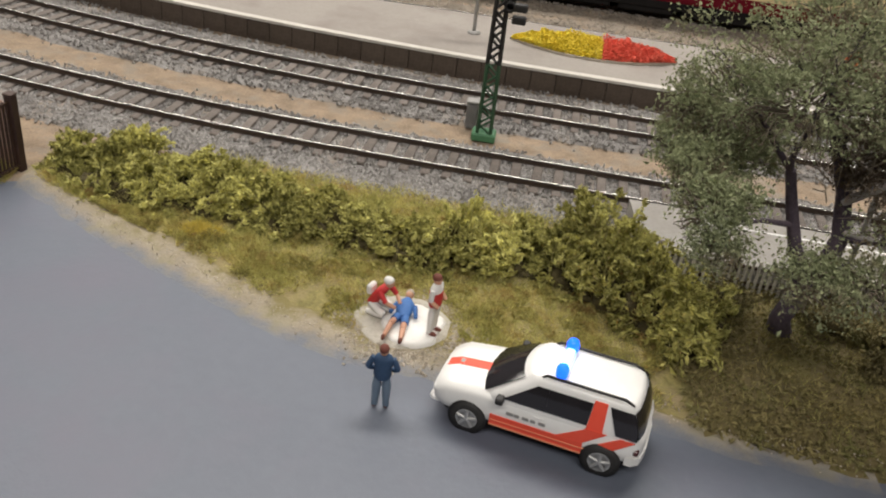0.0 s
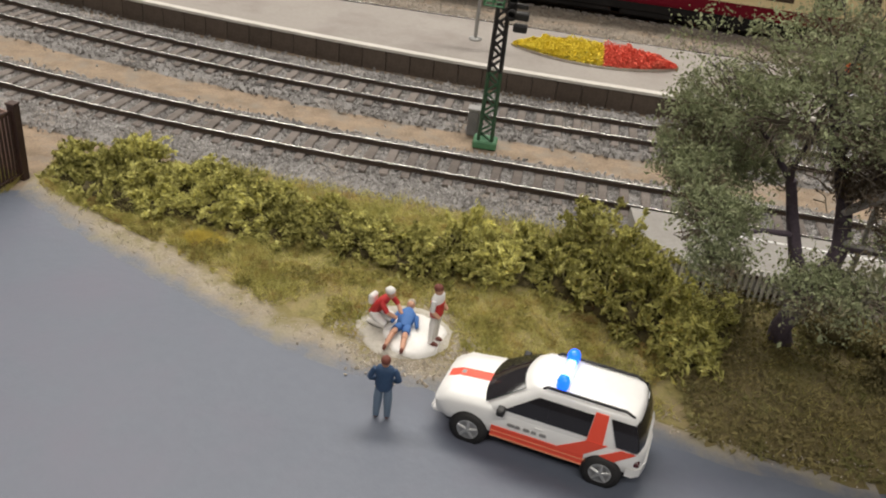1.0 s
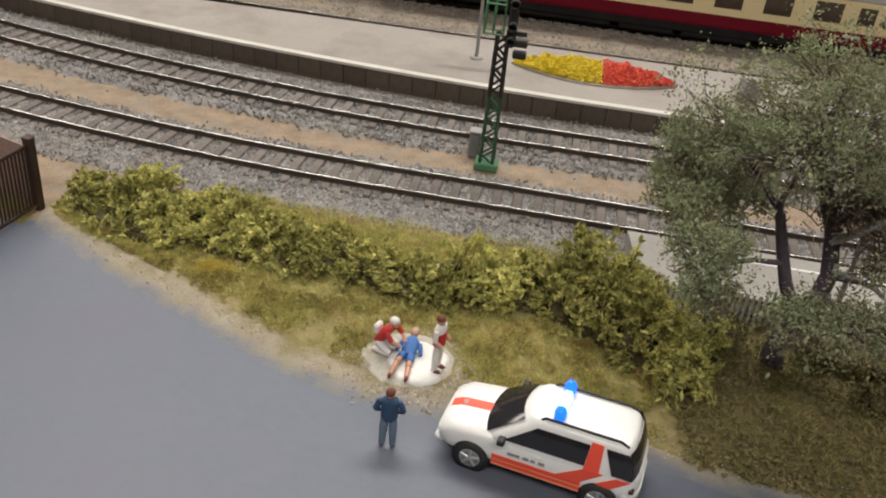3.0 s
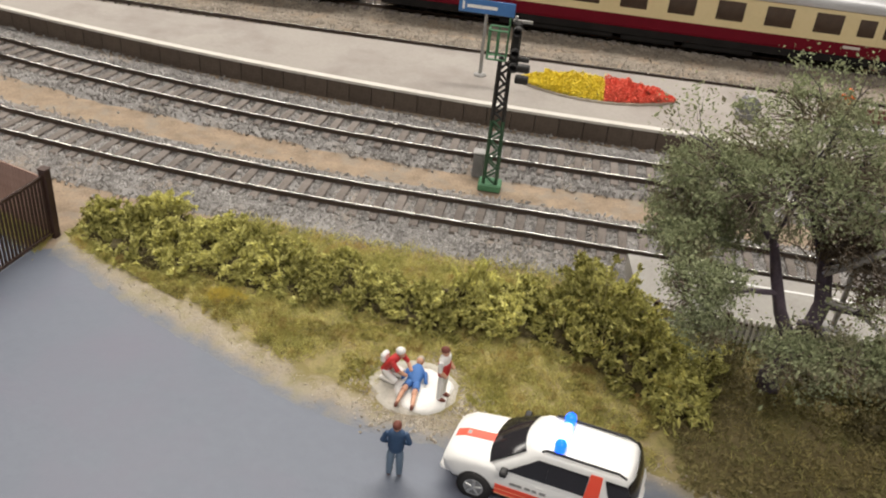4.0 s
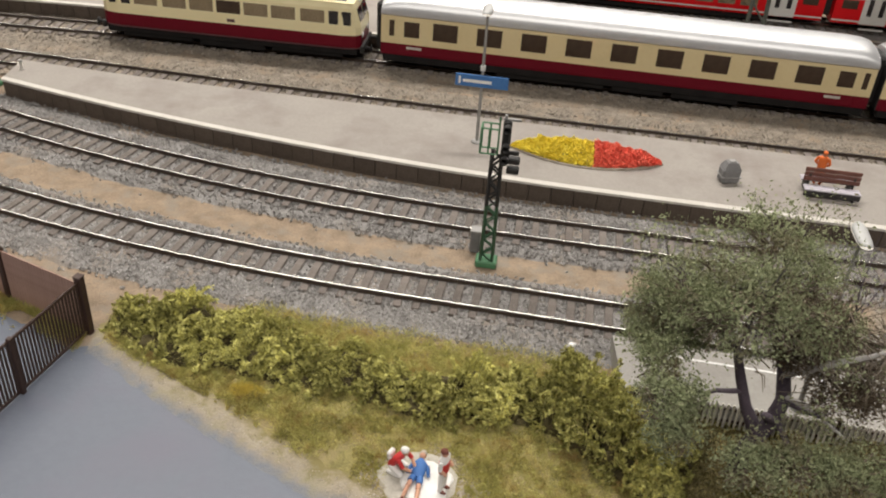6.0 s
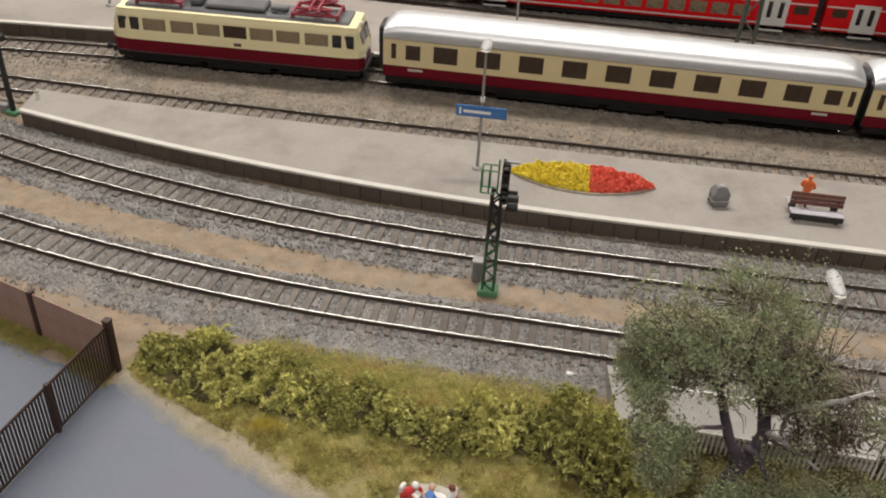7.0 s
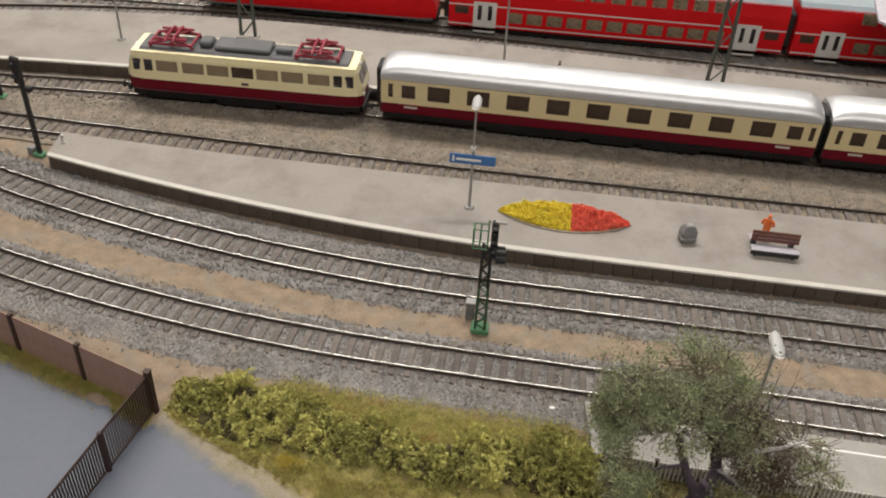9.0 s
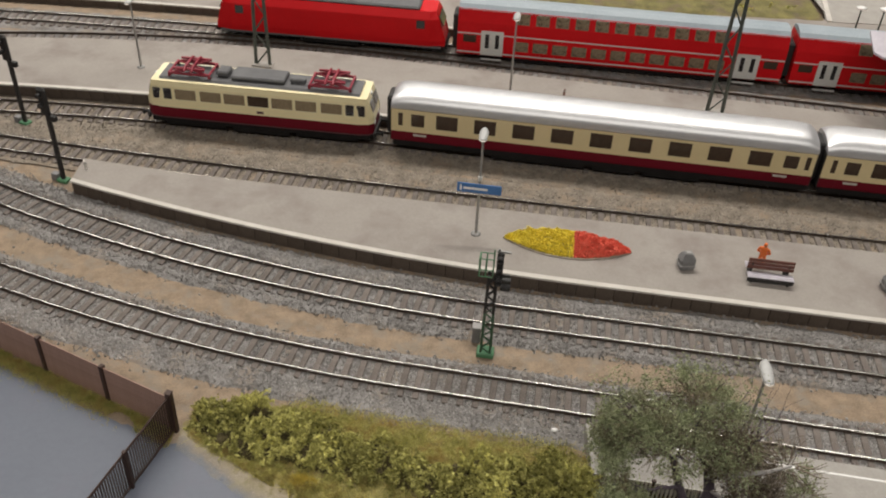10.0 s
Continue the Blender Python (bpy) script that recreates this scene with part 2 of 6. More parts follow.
M_MAT = material("white_plaster_mat", (0.70, 0.68, 0.65), (0.82, 0.80, 0.78), 0.7, size=0.6, fine=0.08, bump=0.4)
M_PLASTER = material("rough_plaster", (0.36, 0.33, 0.28), (0.62, 0.58, 0.52), 0.9, size=0.5, fine=0.08, bump=0.9, third=(0.30, 0.27, 0.20), third_size=0.5)
M_BENCHWOOD = material("red_brown_planks", (0.10, 0.035, 0.025), (0.19, 0.075, 0.055), 0.6, size=0.5, fine=0.08)
M_LILAC = material("pale_lilac_planks", (0.44, 0.41, 0.47), (0.58, 0.55, 0.60), 0.6, size=0.5, fine=0.08)
M_TAIL = material("dark_red_tail_lens", (0.05, 0.008, 0.010), (0.10, 0.016, 0.018), 0.2, size=0.4, fine=0.08)
M_BIN = material("grey_bin", (0.14, 0.138, 0.14), (0.25, 0.245, 0.25), 0.7, size=0.4, fine=0.06, bump=0.4)


# paints and loose surfaces with little gloss
for dull in (M_MAROON, M_TRAINRED, M_PLATFORM, M_SOIL, M_BALLAST, M_STONE, M_BEDBROWN, M_STONEBROWN, M_SLEEPER, M_LEAF, M_TREELEAF, M_GRASS, M_UNDER, M_PWALL, M_ROAD):
    dull.node_tree.nodes["Principled BSDF"].inputs["Specular IOR Level"].default_value = 0.2
M_ROAD.node_tree.nodes["Principled BSDF"].inputs["Specular IOR Level"].default_value = 0.5


# ---- mesh builder ----
class Form:
    """Vertices and faces in prototype metres, with a material slot for each face."""

    def __init__(self):
        self.v, self.f, self.s, self.smooth = [], [], [], []

    def add(self, verts, faces, slot=0, smooth=False):
        n = len(self.v)
        self.v += [tuple(p) for p in verts]
        self.f += [tuple(n + i for i in q) for q in faces]
        self.s += [slot] * len(faces)
        self.smooth += [smooth] * len(faces)
        return self

    def box(self, x0, x1, y0, y1, z0, z1, bevel=0.0, slot=0, m=None):
        """A box with chamfered edges."""
        c = [(x0, x1), (y0, y1), (z0, z1)]
        if bevel <= 0:
            vs = [(c[0][i], c[1][j], c[2][k]) for i in (0, 1) for j in (0, 1) for k in (0, 1)]
            fs = [(0, 1, 3, 2), (4, 6, 7, 5), (0, 4, 5, 1), (2, 3, 7, 6), (0, 2, 6, 4), (1, 5, 7, 3)]
        else:
            b = min(bevel, 0.45 * min(abs(x1 - x0), abs(y1 - y0), abs(z1 - z0)))
            vs, at = [], {}
            for i in (0, 1):
                for j in (0, 1):
                    for k in (0, 1):
                        for a in range(3):
                            p = [c[0][i], c[1][j], c[2][k]]
                            for ax, w in enumerate((i, j, k)):
                                if ax != a:
                                    p[ax] += b if w == 0 else -b
                            at[i, j, k, a] = len(vs)
                            vs.append(p)
            fs = []
            for a in range(3):
                o1, o2 = [x for x in range(3) if x != a]
                for w in (0, 1):
                    ring = []
                    for u, t in ((0, 0), (1, 0), (1, 1), (0, 1)):
                        key = [0, 0, 0]
                        key[a], key[o1], key[o2] = w, u, t
                        ring.append(at[(*key, a)])
                    fs.append(tuple(ring))
            for a in range(3):
                o1, o2 = [x for x in range(3) if x != a]
                for u in (0, 1):
                    for t in (0, 1):
                        k0, k1 = [0, 0, 0], [0, 0, 0]
                        k0[o1] = k1[o1] = u
                        k0[o2] = k1[o2] = t
                        k1[a] = 1
                        fs.append((at[(*k0, o1)], at[(*k1, o1)], at[(*k1, o2)], at[(*k0, o2)]))
            for i in (0, 1):
                for j in (0, 1):
                    for k in (0, 1):
                        fs.append(tuple(at[i, j, k, a] for a in range(3)))
        if m is not None:
            vs = [m @ Vector(p) for p in vs]
        return self.add(vs, fs, slot)

    def loft(self, rings, slot=0, smooth=False, caps=True, closed=True):
        """Rings of equal point count joined one after another."""
        n = len(rings[0])
        vs = [p for r in rings for p in r]
        fs = []
        for a in range(len(rings) - 1):
            for i in range(n if closed else n - 1):
                j = (i + 1) % n
                fs.append((a * n + i, a * n + j, (a + 1) * n + j, (a + 1) * n + i))
        self.add(vs, fs, slot, smooth)
        if caps and closed:
            self.add(rings[0], [tuple(range(n))[::-1]], slot)
            self.add(rings[-1], [tuple(range(n))], slot)
        return self

    def tube(self, points, radii, sides=6, slot=0, smooth=True):
        """A round bar through the points."""
        pts = [Vector(p) for p in points]
        if not hasattr(radii, "__len__"):
            radii = [radii] * len(pts)
        rings = []
        for i, p in enumerate(pts):
            d = (pts[min(i + 1, len(pts) - 1)] - pts[max(i - 1, 0)]).normalized()
            side = d.cross(Vector((0, 0, 1)) if abs(d.z) < 0.9 else Vector((1, 0, 0))).normalized()
            up = side.cross(d)
            rings.append([p + radii[i] * (math.cos(a) * side + math.sin(a) * up) for a in [2 * math.pi * k / sides for k in range(sides)]])
        return self.loft(rings, slot, smooth)

    def lathe(self, profile, sides=16, slot=0, m=None, smooth=True):
        """A turned form: (radius, height) pairs about z."""
        m = m or Matrix.Identity(4)
        rings = [[m @ Vector((r * math.cos(2 * math.pi * k / sides), r * math.sin(2 * math.pi * k / sides), z)) for k in range(sides)] for r, z in profile]
        return self.loft(rings, slot, smooth)

    def ball(self, centre, radii, slot=0, rough=0.0, seed=0, rings=7, sides=10):
        out = []
        for a in range(rings + 1):
            th = math.pi * (0.02 + 0.96 * a / rings)
            ring = []
            for k in range(sides):
                ph = 2 * math.pi * k / sides
                d = Vector((math.sin(th) * math.cos(ph), math.sin(th) * math.sin(ph), math.cos(th)))
                s = 1 + rough * noise.noise(d * 2.3 + Vector((seed * 7.1, seed * 3.7, 0)))
                ring.append([centre[i] + radii[i] * d[i] * s for i in range(3)])
            out.append(ring)
        return self.loft(out, slot, True)


def mesh_of(name, form, mats):
    me = bpy.data.meshes.new(name)
    me.from_pydata([(K * p[0], K * p[1], K * p[2]) for p in form.v], [], form.f)
    for m in mats:
        me.materials.append(m)
    me.polygons.foreach_set("material_index", form.s)
    me.polygons.foreach_set("use_smooth", form.smooth)
    me.update()
    bm = bmesh.new()
    bm.from_mesh(me)
    bmesh.ops.recalc_face_normals(bm, faces=bm.faces)
    bm.to_mesh(me)
    bm.free()
    return me


def part(name, form, mats, parent=None, label="", at=(0, 0, 0), turn=0.0):
    """One mesh object under a thing (or on its own), at a place in prototype metres."""
    me = form if isinstance(form, bpy.types.Mesh) else mesh_of(name, form, mats if isinstance(mats, (list, tuple)) else [mats])
    ob = new(name, me)
    ob.parent = parent
    ob.matrix_basis = pose(K * at[0], K * at[1], K * at[2], 0, 0, turn)
    return tagged(ob, label)


def thing(name, at, turn=0.0, label="", category="", group="", kind=""):
    """An Empty at a thing's base, in prototype metres."""
    ob = new(name)
    ob.empty_display_size = 0.005
    ob.matrix_basis = pose(K * at[0], K * at[1], K * at[2], 0, 0, turn)
    return tagged(ob, label, category, group, kind)


def cloud(name, verts, faces, mat, parent=None, smooth=False):
    """A large joined mesh from arrays, in prototype metres."""
    me = bpy.data.meshes.new(name)
    me.from_pydata((np.asarray(verts) * K).tolist(), [], np.asarray(faces).tolist())
    me.materials.append(mat)
    me.update()
    ob = new(name, me)
    ob.parent = parent
    return ob


RNG = np.random.default_rng(7)


def unit(n):
    d = RNG.normal(size=(n, 3))
    return d / np.linalg.norm(d, axis=1, keepdims=True)


def leaves(centres, size, lift=0.25):
    """Small folded leaf clumps, one at each centre: four points and two triangles each."""
    n = len(centres)
    a = unit(n)
    b = np.cross(a, unit(n))
    b /= np.linalg.norm(b, axis=1, keepdims=True) + 1e-9
    c = np.cross(a, b)
    s = size * RNG.uniform(0.55, 1.35, (n, 1))
    v = np.stack([centres - a * s * 0.6, centres + b * s * 0.42 + c * s * lift, centres + a * s * 0.6, centres - b * s * 0.42 + c * s * lift], 1).reshape(-1, 3)
    i = np.arange(n)[:, None] * 4
    return v, np.concatenate([i + [0, 1, 2], i + [0, 2, 3]])


def stones(centres, size):
    """Rough eight-sided pebbles."""
    n = len(centres)
    base = np.array([[1, 0, 0], [-1, 0, 0], [0, 1, 0], [0, -1, 0], [0, 0, 1], [0, 0, -1.0]])
    tri = np.array([[0, 2, 4], [2, 1, 4], [1, 3, 4], [3, 0, 4], [2, 0, 5], [1, 2, 5], [3, 1, 5], [0, 3, 5]])
    ang = RNG.uniform(0, 6.28, n)
    r = np.zeros((n, 3, 3))
    r[:, 0, 0] = r[:, 1, 1] = np.cos(ang)
    r[:, 0, 1], r[:, 1, 0], r[:, 2, 2] = -np.sin(ang), np.sin(ang), 1
    local = base[None] * (size * RNG.uniform(0.5, 1.3, (n, 1, 1))) * RNG.uniform(0.6, 1.2, (n, 6, 1))
    local += RNG.normal(size=(n, 6, 3)) * size * 0.16
    v = np.einsum("nij,nkj->nki", r, local) + centres[:, None]
    f = (np.arange(n)[:, None, None] * 6 + tri[None]).reshape(-1, 3)
    return v.reshape(-1, 3), f


# ---- plan: the lines of the tracks and platform edges ----
def bend(a, b, x0, c):
    return lambda x: a + b * x + c * min(0.0, x - x0) ** 2


TRACK1 = bend(26.71, -0.147, -1.5, 0.0058)
TRACK2 = bend(31.92, -0.1295, 3.0, 0.0057)
EDGE1 = bend(34.55, -0.130, 7.0, 0.0041)
BACK1 = bend(40.45, -0.1163, -11.0, 0.0034)
TRACK3 = bend(41.75, -0.114, 11.0, 0.0006)
TRACK4 = bend(48.19, -0.125, -4.0, -0.0019)
TRACK5 = bend(60.0, -0.155, -4.0, -0.0044)
TRACK6 = bend(62.7, -0.10, -4.0, -0.0010)
EDGE2 = lambda x: TRACK4(x) + 1.75
BACK2 = lambda x: TRACK5(x) - 1.6
EDGE0 = lambda x: TRACK1(x) - 1.75


def slope(line, x):
    return (line(x + 0.05) - line(x - 0.05)) / 0.1


def offset(line, x, d):
    """The point d beside the line at x."""
    s = slope(line, x)
    n = math.hypot(1, s)
    return x - d * s / n, line(x) + d / n


def spaced(line, x0, x1, step):
    """Places along a line at equal steps of length: x, y and heading in degrees."""
    x, out = x0, []
    while x < x1:
        s = slope(line, x)
        out.append((x, line(x), math.degrees(math.atan(s))))
        x += step / math.hypot(1, s)
    return out


def frange(a, b, step):
    return [a + step * i for i in range(int((b - a) / step) + 1)]


# ---- hall and ground ----
def build_ground():
    f = Form()
    xs = frange(-48, 48, 1.5)
    ys = frange(-22.5, 84, 1.5)
    vs = [(x, y, 0.05 * noise.noise(Vector((x * 0.3, y * 0.3, 0)))) for y in ys for x in xs]
    n = len(xs)
    f.add(vs, [(j * n + i, j * n + i + 1, (j + 1) * n + i + 1, (j + 1) * n + i) for j in range(len(ys) - 1) for i in range(n - 1)], 0, True)
    f.box(-48, 48, -22.5, 82.5, -1.5, -0.3)
    tagged(part("ground", f, M_SOIL), "sandy brown modelled soil between the tracks", "ground", kind="structure")


ROAD_EDGE = [(-40, 35.8), (-24, 28.2), (-20.8, 26.6), (-17.8, 25.2), (-13.6, 23.2), (-12.2, 22.4), (-11.4, 22.6), (-10.0, 21.6), (-8.56, 20.5), (-6.35, 19.1), (-4.3, 17.75), (-2.8, 16.9), (-1.1, 16.3), (0.7, 16.0),
             (3.0, 15.6), (5.5, 15.1), (7.1, 14.5), (10.3, 13.8), (16, 12.6), (40, 8)]


def road_edge(x):
    for (xa, ya), (xb, yb) in zip(ROAD_EDGE, ROAD_EDGE[1:]):
        if xa <= x <= xb:
            return ya + (yb - ya) * (x - xa) / (xb - xa)
    return ROAD_EDGE[-1][1]


def build_road():
    f = Form()
    xs = frange(-40, 40, 0.25)
    top = [(x, road_edge(x) + 0.22 * noise.noise(Vector((x * 0.7, 3, 0))) + 0.12 * noise.noise(Vector((x * 2.9, 9, 0)))) for x in xs]
    rings = []
    for x, y in top:
        rings.append([(x, -22, 0.06), (x, y - 4, 0.06), (x, y - 0.25, 0.06), (x, y, 0.035), (x, y + 0.05, -0.06), (x, -22, -0.06)])
    f.loft(rings, 0, False)
    tagged(part("road", f, M_ROAD), "smooth blue-grey painted road surface", "road", kind="structure")


build_ground()
build_road()


# ---- platforms ----
def build_platform(name, front, back, x0, x1, top, label, wall_panels=True, coping=True):
    """A raised platform between two lines, with coping and wall panels on its front."""
    p = thing(name, (0, 0, 0), 0, label, "platform", kind="structure")
    xs = frange(x0, x1, 0.8)
    f = Form()
    f.loft([[(x, front(x) + 0.14, -0.1), (x, front(x) + 0.14, top), (x, back(x), top), (x, back(x), -0.1)] for x in xs])
    part("platform_deck", f, M_PLATFORM, p)
    if coping:
        f = Form()
        f.loft([[(x, front(x) - 0.06, top - 0.10), (x, front(x) - 0.06, top + 0.005), (x, front(x) - 0.03, top + 0.022), (x, front(x) + 0.28, top + 0.012), (x, front(x) + 0.28, top - 0.10)] for x in xs])
        part("coping", f, M_COPING, p, "pale worn coping edge")
    if wall_panels:
        shape = mesh_of("wall_panel", Form().box(-0.49, 0.49, 0, 0.12, -0.1, top - 0.10, 0.02), [M_PWALL])
        for x, y, a in spaced(front, x0 + 0.5, x1, 1.0):
            part("wall_panel", shape, None, p, at=(x, y, 0), turn=a)
    return p


P1 = 0.95
build_platform("platform_1", EDGE1, BACK1, -22.4, 44, P1, "pale grey island platform with dark brown wall and pale edge")
build_platform("platform_2", EDGE2, BACK2, -44, 44, P1, "pale grey platform beyond the cream and maroon train")
build_platform("platform_3", lambda x: TRACK6(x) + 3.2, lambda x: TRACK6(x) + 12, -47, 47, 0.7, "grey platform behind the red train")


def build_near_platform():
    p = thing("platform_near", (0, 0, 0), 0, "pale concrete platform end beneath the grey-green tree", "platform", kind="structure")
    xs = frange(6.1, 40, 0.8)
    f = Form()
    f.loft([[(x, EDGE0(x) - 2.75, -0.1), (x, EDGE0(x) - 2.75, 0.78), (x, EDGE0(x), 0.78), (x, EDGE0(x), -0.1)] for x in xs])
    part("platform_deck", f, M_CONCRETE, p)
    f = Form()
    f.loft([[(x, EDGE0(x) - 0.72, 0.775), (x, EDGE0(x) - 0.72, 0.787), (x, EDGE0(x) - 0.62, 0.787), (x, EDGE0(x) - 0.62, 0.775)] for x in xs if x > 7])
    part("edge_line", f, M_WHITE, p, "white safety line along the platform edge")


build_near_platform()


# ---- tracks ----
def build_track(name, line, x0, x1, label, stone_count=0, head=None, near=2.12, far=2.12, bed=None, pebbles=None):
    """near, far: reach of the ballast on either side of the centre line."""
    t = thing(name, (0, 0, 0), 0, label, "track", kind="structure")
    xs = frange(x0, x1, 0.6)
    f = Form()
    prof = [(-near, -0.05), (-near + 0.44, 0.07), (-1.62, 0.09), (-1.4, 0.12), (-1.25, 0.09), (1.25, 0.09), (1.4, 0.12), (1.62, 0.09), (far - 0.44, 0.07), (far, -0.05)]
    rings = []
    for x in xs:
        ring = []
        for d, z in prof:
            px, py = offset(line, x, d + (0.12 if abs(d) < 1.63 else 0.34) * noise.noise(Vector((x * 0.8, d, 1))))
            ring.append((px, py, z + 0.04 * noise.noise(Vector((x * 1.3, d * 2, 4)))))
        rings.append(ring)
    f.loft(rings, 0, False, closed=False)
    part("ballast_bed", f, bed or M_BALLAST, t)
    for side in (-0.755, 0.755):
        f = Form()
        sec = [(-0.065, 0.19), (-0.065, 0.205), (-0.018, 0.225), (-0.018, 0.315), (-0.044, 0.335), (-0.044, 0.352), (-0.022, 0.368), (0.022, 0.368), (0.044, 0.352), (0.044, 0.335), (0.018, 0.315), (0.018, 0.225), (0.065, 0.205), (0.065, 0.19)]
        rings = [[(*offset(line, x, side + d), z) for d, z in sec] for x in xs]
        f.loft(rings, 0)
        n = len(sec)
        f.s = [1 if (i < n * (len(xs) - 1) and i % n in (5, 6, 7)) else 0 for i in range(len(f.s))]
        part("rail", f, [M_SHADEDRUST, head or M_STEEL], t, "rusty rail, shade put into its side colour, with a polished bright head")
    shape = mesh_of("sleeper", Form().box(-0.155, 0.155, -1.22, 1.22, 0.02, 0.190, 0.03), [M_SLEEPER])
    for x, y, a in spaced(line, x0 + 0.3, x1 - 0.3, 0.70):
        part("sleeper", shape, None, t, at=(x, y, 0), turn=a + random.uniform(-0.6, 0.6))
    if stone_count:
        pts = []
        for x in RNG.uniform(x0, x1, stone_count):
            d = RNG.uniform(-near + 0.3, far - 0.3) + RNG.normal(0, 0.34)
            px, py = offset(line, x, d)
            z = 0.105 if abs(d) < 1.1 else 0.135 - 0.05 * (abs(d) - 1.1)
            if (-near < d < far) or RNG.uniform() < 0.22:
                pts.append((px, py, max(0.02, z) if -near < d < far else 0.03))
        v, fc = stones(np.array(pts), 0.072)
        tagged(cloud("ballast_stones", v, fc, pebbles or M_STONE, t), "loose grey ballast stones", kind="stuff")
    return t


build_track("track_1", TRACK1, -34, 34, "curved ballasted model railway track with brown sleepers", 26000, near=2.75, far=1.80)
build_track("track_2", TRACK2, -34, 34, "curved ballasted track beside the platform wall", 24000, near=2.1, far=2.60)
build_track("track_3", TRACK3, -42, 42, "straight track behind the island platform", 13000, near=1.75, far=3.3, bed=M_BEDBROWN, pebbles=M_STONEBROWN)
build_track("track_4", TRACK4, -44, 44, "track beneath the cream and maroon train", 12000, near=3.3, bed=M_BEDBROWN, pebbles=M_STONEBROWN)
build_track("track_5", TRACK5, -44, 44, "empty track behind the second platform", 0, M_SHADEDRUST)
build_track("track_6", TRACK6, -47, 47, "track beneath the red train", 0)


# ---- trains ----
def bogie(parent, x, span, radius):
    f = Form()
    f.box(x - span / 2 - 0.7, x + span / 2 + 0.7, -1.12, -0.92, 0.60, 0.98, 0.06)
    f.box(x - span / 2 - 0.7, x + span / 2 + 0.7, 0.92, 1.12, 0.60, 0.98, 0.06)
    f.box(x - 0.5, x + 0.5, -1.1, 1.1, 0.62, 1.0, 0.06)
    b = part("bogie", f, M_UNDER, parent)
    for wx in (x - span / 2, x + span / 2):
        for sy in (-0.82, 0.70):
            m = pose(wx, sy, 0.365 + radius, 90, 0, 0)
            m.translation = Vector((wx, sy, 0.365 + radius))
            w = Form().lathe([(radius * 0.5, -0.14), (radius + 0.03, -0.14), (radius + 0.03, -0.10), (radius, -0.08), (radius, 0.0), (radius * 0.5, 0.0)], 18, m=m)
            part("wheel", w, M_UNDER, b)
    return b


def build_coach(at, turn, group):
    c = thing("passenger_coach", at, turn, "cream and maroon express coach with silver roof on the track", "train coach", group)
    L = 13.05
    # lower maroon flank and upper cream flank as two shells
    lower = Form().loft([[(x, -1.40, 1.12), (x, -1.43, 1.24), (x, -1.43, 1.78), (x, 1.43, 1.78), (x, 1.43, 1.24), (x, 1.40, 1.12)] for x in (-L, L)])
    part("lower_body", lower, M_MAROON, c, "maroon lower body")
    upper = Form().loft([[(x, -1.43, 1.78), (x, -1.42, 3.42), (x, 1.42, 3.42), (x, 1.43, 1.78)] for x in (-L, L)])
    part("upper_body", upper, M_CREAM, c, "cream window band")
    roof = Form()
    rings = []
    for x, s in ((-L - 0.02, 0.55), (-L + 0.25, 0.80), (-L + 0.7, 0.94), (-L + 1.4, 1.0), (L - 1.4, 1.0), (L - 0.7, 0.94), (L - 0.25, 0.80), (L + 0.02, 0.55)):
        ring = [(x, -1.46, 3.36)]
        for k in range(0, 13):
            a = math.pi * k / 12
            ring.append((x, -1.46 * math.cos(a), 3.42 + 0.98 * s * math.sin(a) ** 0.75))
        ring.append((x, 1.46, 3.36))
        rings.append(ring)
    roof.loft(rings, 0, True)
    part("roof", roof, M_SILVER, c, "shiny silver arched roof")
    shape = mesh_of("window", Form().box(-0.68, 0.68, -0.02, 0.02, 0, 0.98, 0.015), [M_GLASS])
    for y in (-1.437, 1.437):
        for k in range(9):
            part("window", shape, None, c, at=(-9.5 + 2.41 * k, y, 2.16))
        for x in (-11.35, 11.65):
            part("window", mesh_of("window", Form().box(-0.42, 0.42, -0.02, 0.02, 0, 0.86, 0.015), [M_GLASS]), None, c, at=(x, y, 2.20))
        for x in (-12.45, 12.62):
            d = part("door", Form().box(-0.34, 0.34, -0.012, 0.012, 1.82, 3.30, 0.01), M_CREAM, c, "cream narrow entrance door", at=(x, y, 0))
            part("door_window", Form().box(-0.14, 0.14, -0.025, 0.025, 2.2, 3.1, 0.01), M_GLASS, d)
            part("door_leaf", Form().box(-0.34, 0.34, -0.012, 0.012, 1.14, 1.74, 0.01), M_MAROON, d)
        for x in (-11.2, 11.2):
            part("number_plate_bars", Form().box(-0.42, 0.42, -0.012, 0.012, 1.52, 1.66), M_COPING, c, "small pale lettering bar", at=(x, y, 0))
    for s in (-1, 1):
        part("gangway", Form().box(s * (L + 0.18) - 0.22, s * (L + 0.18) + 0.22, -0.75, 0.75, 1.15, 3.75, 0.12), M_BLACK, c, "black corridor bellows")
        part("end_wall", Form().box(s * (L + 0.02) - 0.04, s * (L + 0.02) + 0.04, -1.40, 1.40, 1.06, 3.46, 0.02), M_BLACK, c)
    # underframe made wider and lower: black fill for the shade beneath the coach
    f = Form()
    f.box(-L + 0.1, L - 0.1, -1.39, 1.39, 0.70, 1.14, 0.04)
    f.box(-6.6, -0.6, -1.32, 1.32, 0.42, 0.80, 0.08)
    f.box(-0.2, 2.6, -1.34, 1.34, 0.40, 0.80, 0.08)
    f.box(3.0, 6.6, -1.34, 1.34, 0.40, 0.80, 0.08)
    part("underframe", f, M_UNDER, c)
    for x in (-9.5, 9.5):
        bogie(c, x, 2.5, 0.46)
    return c


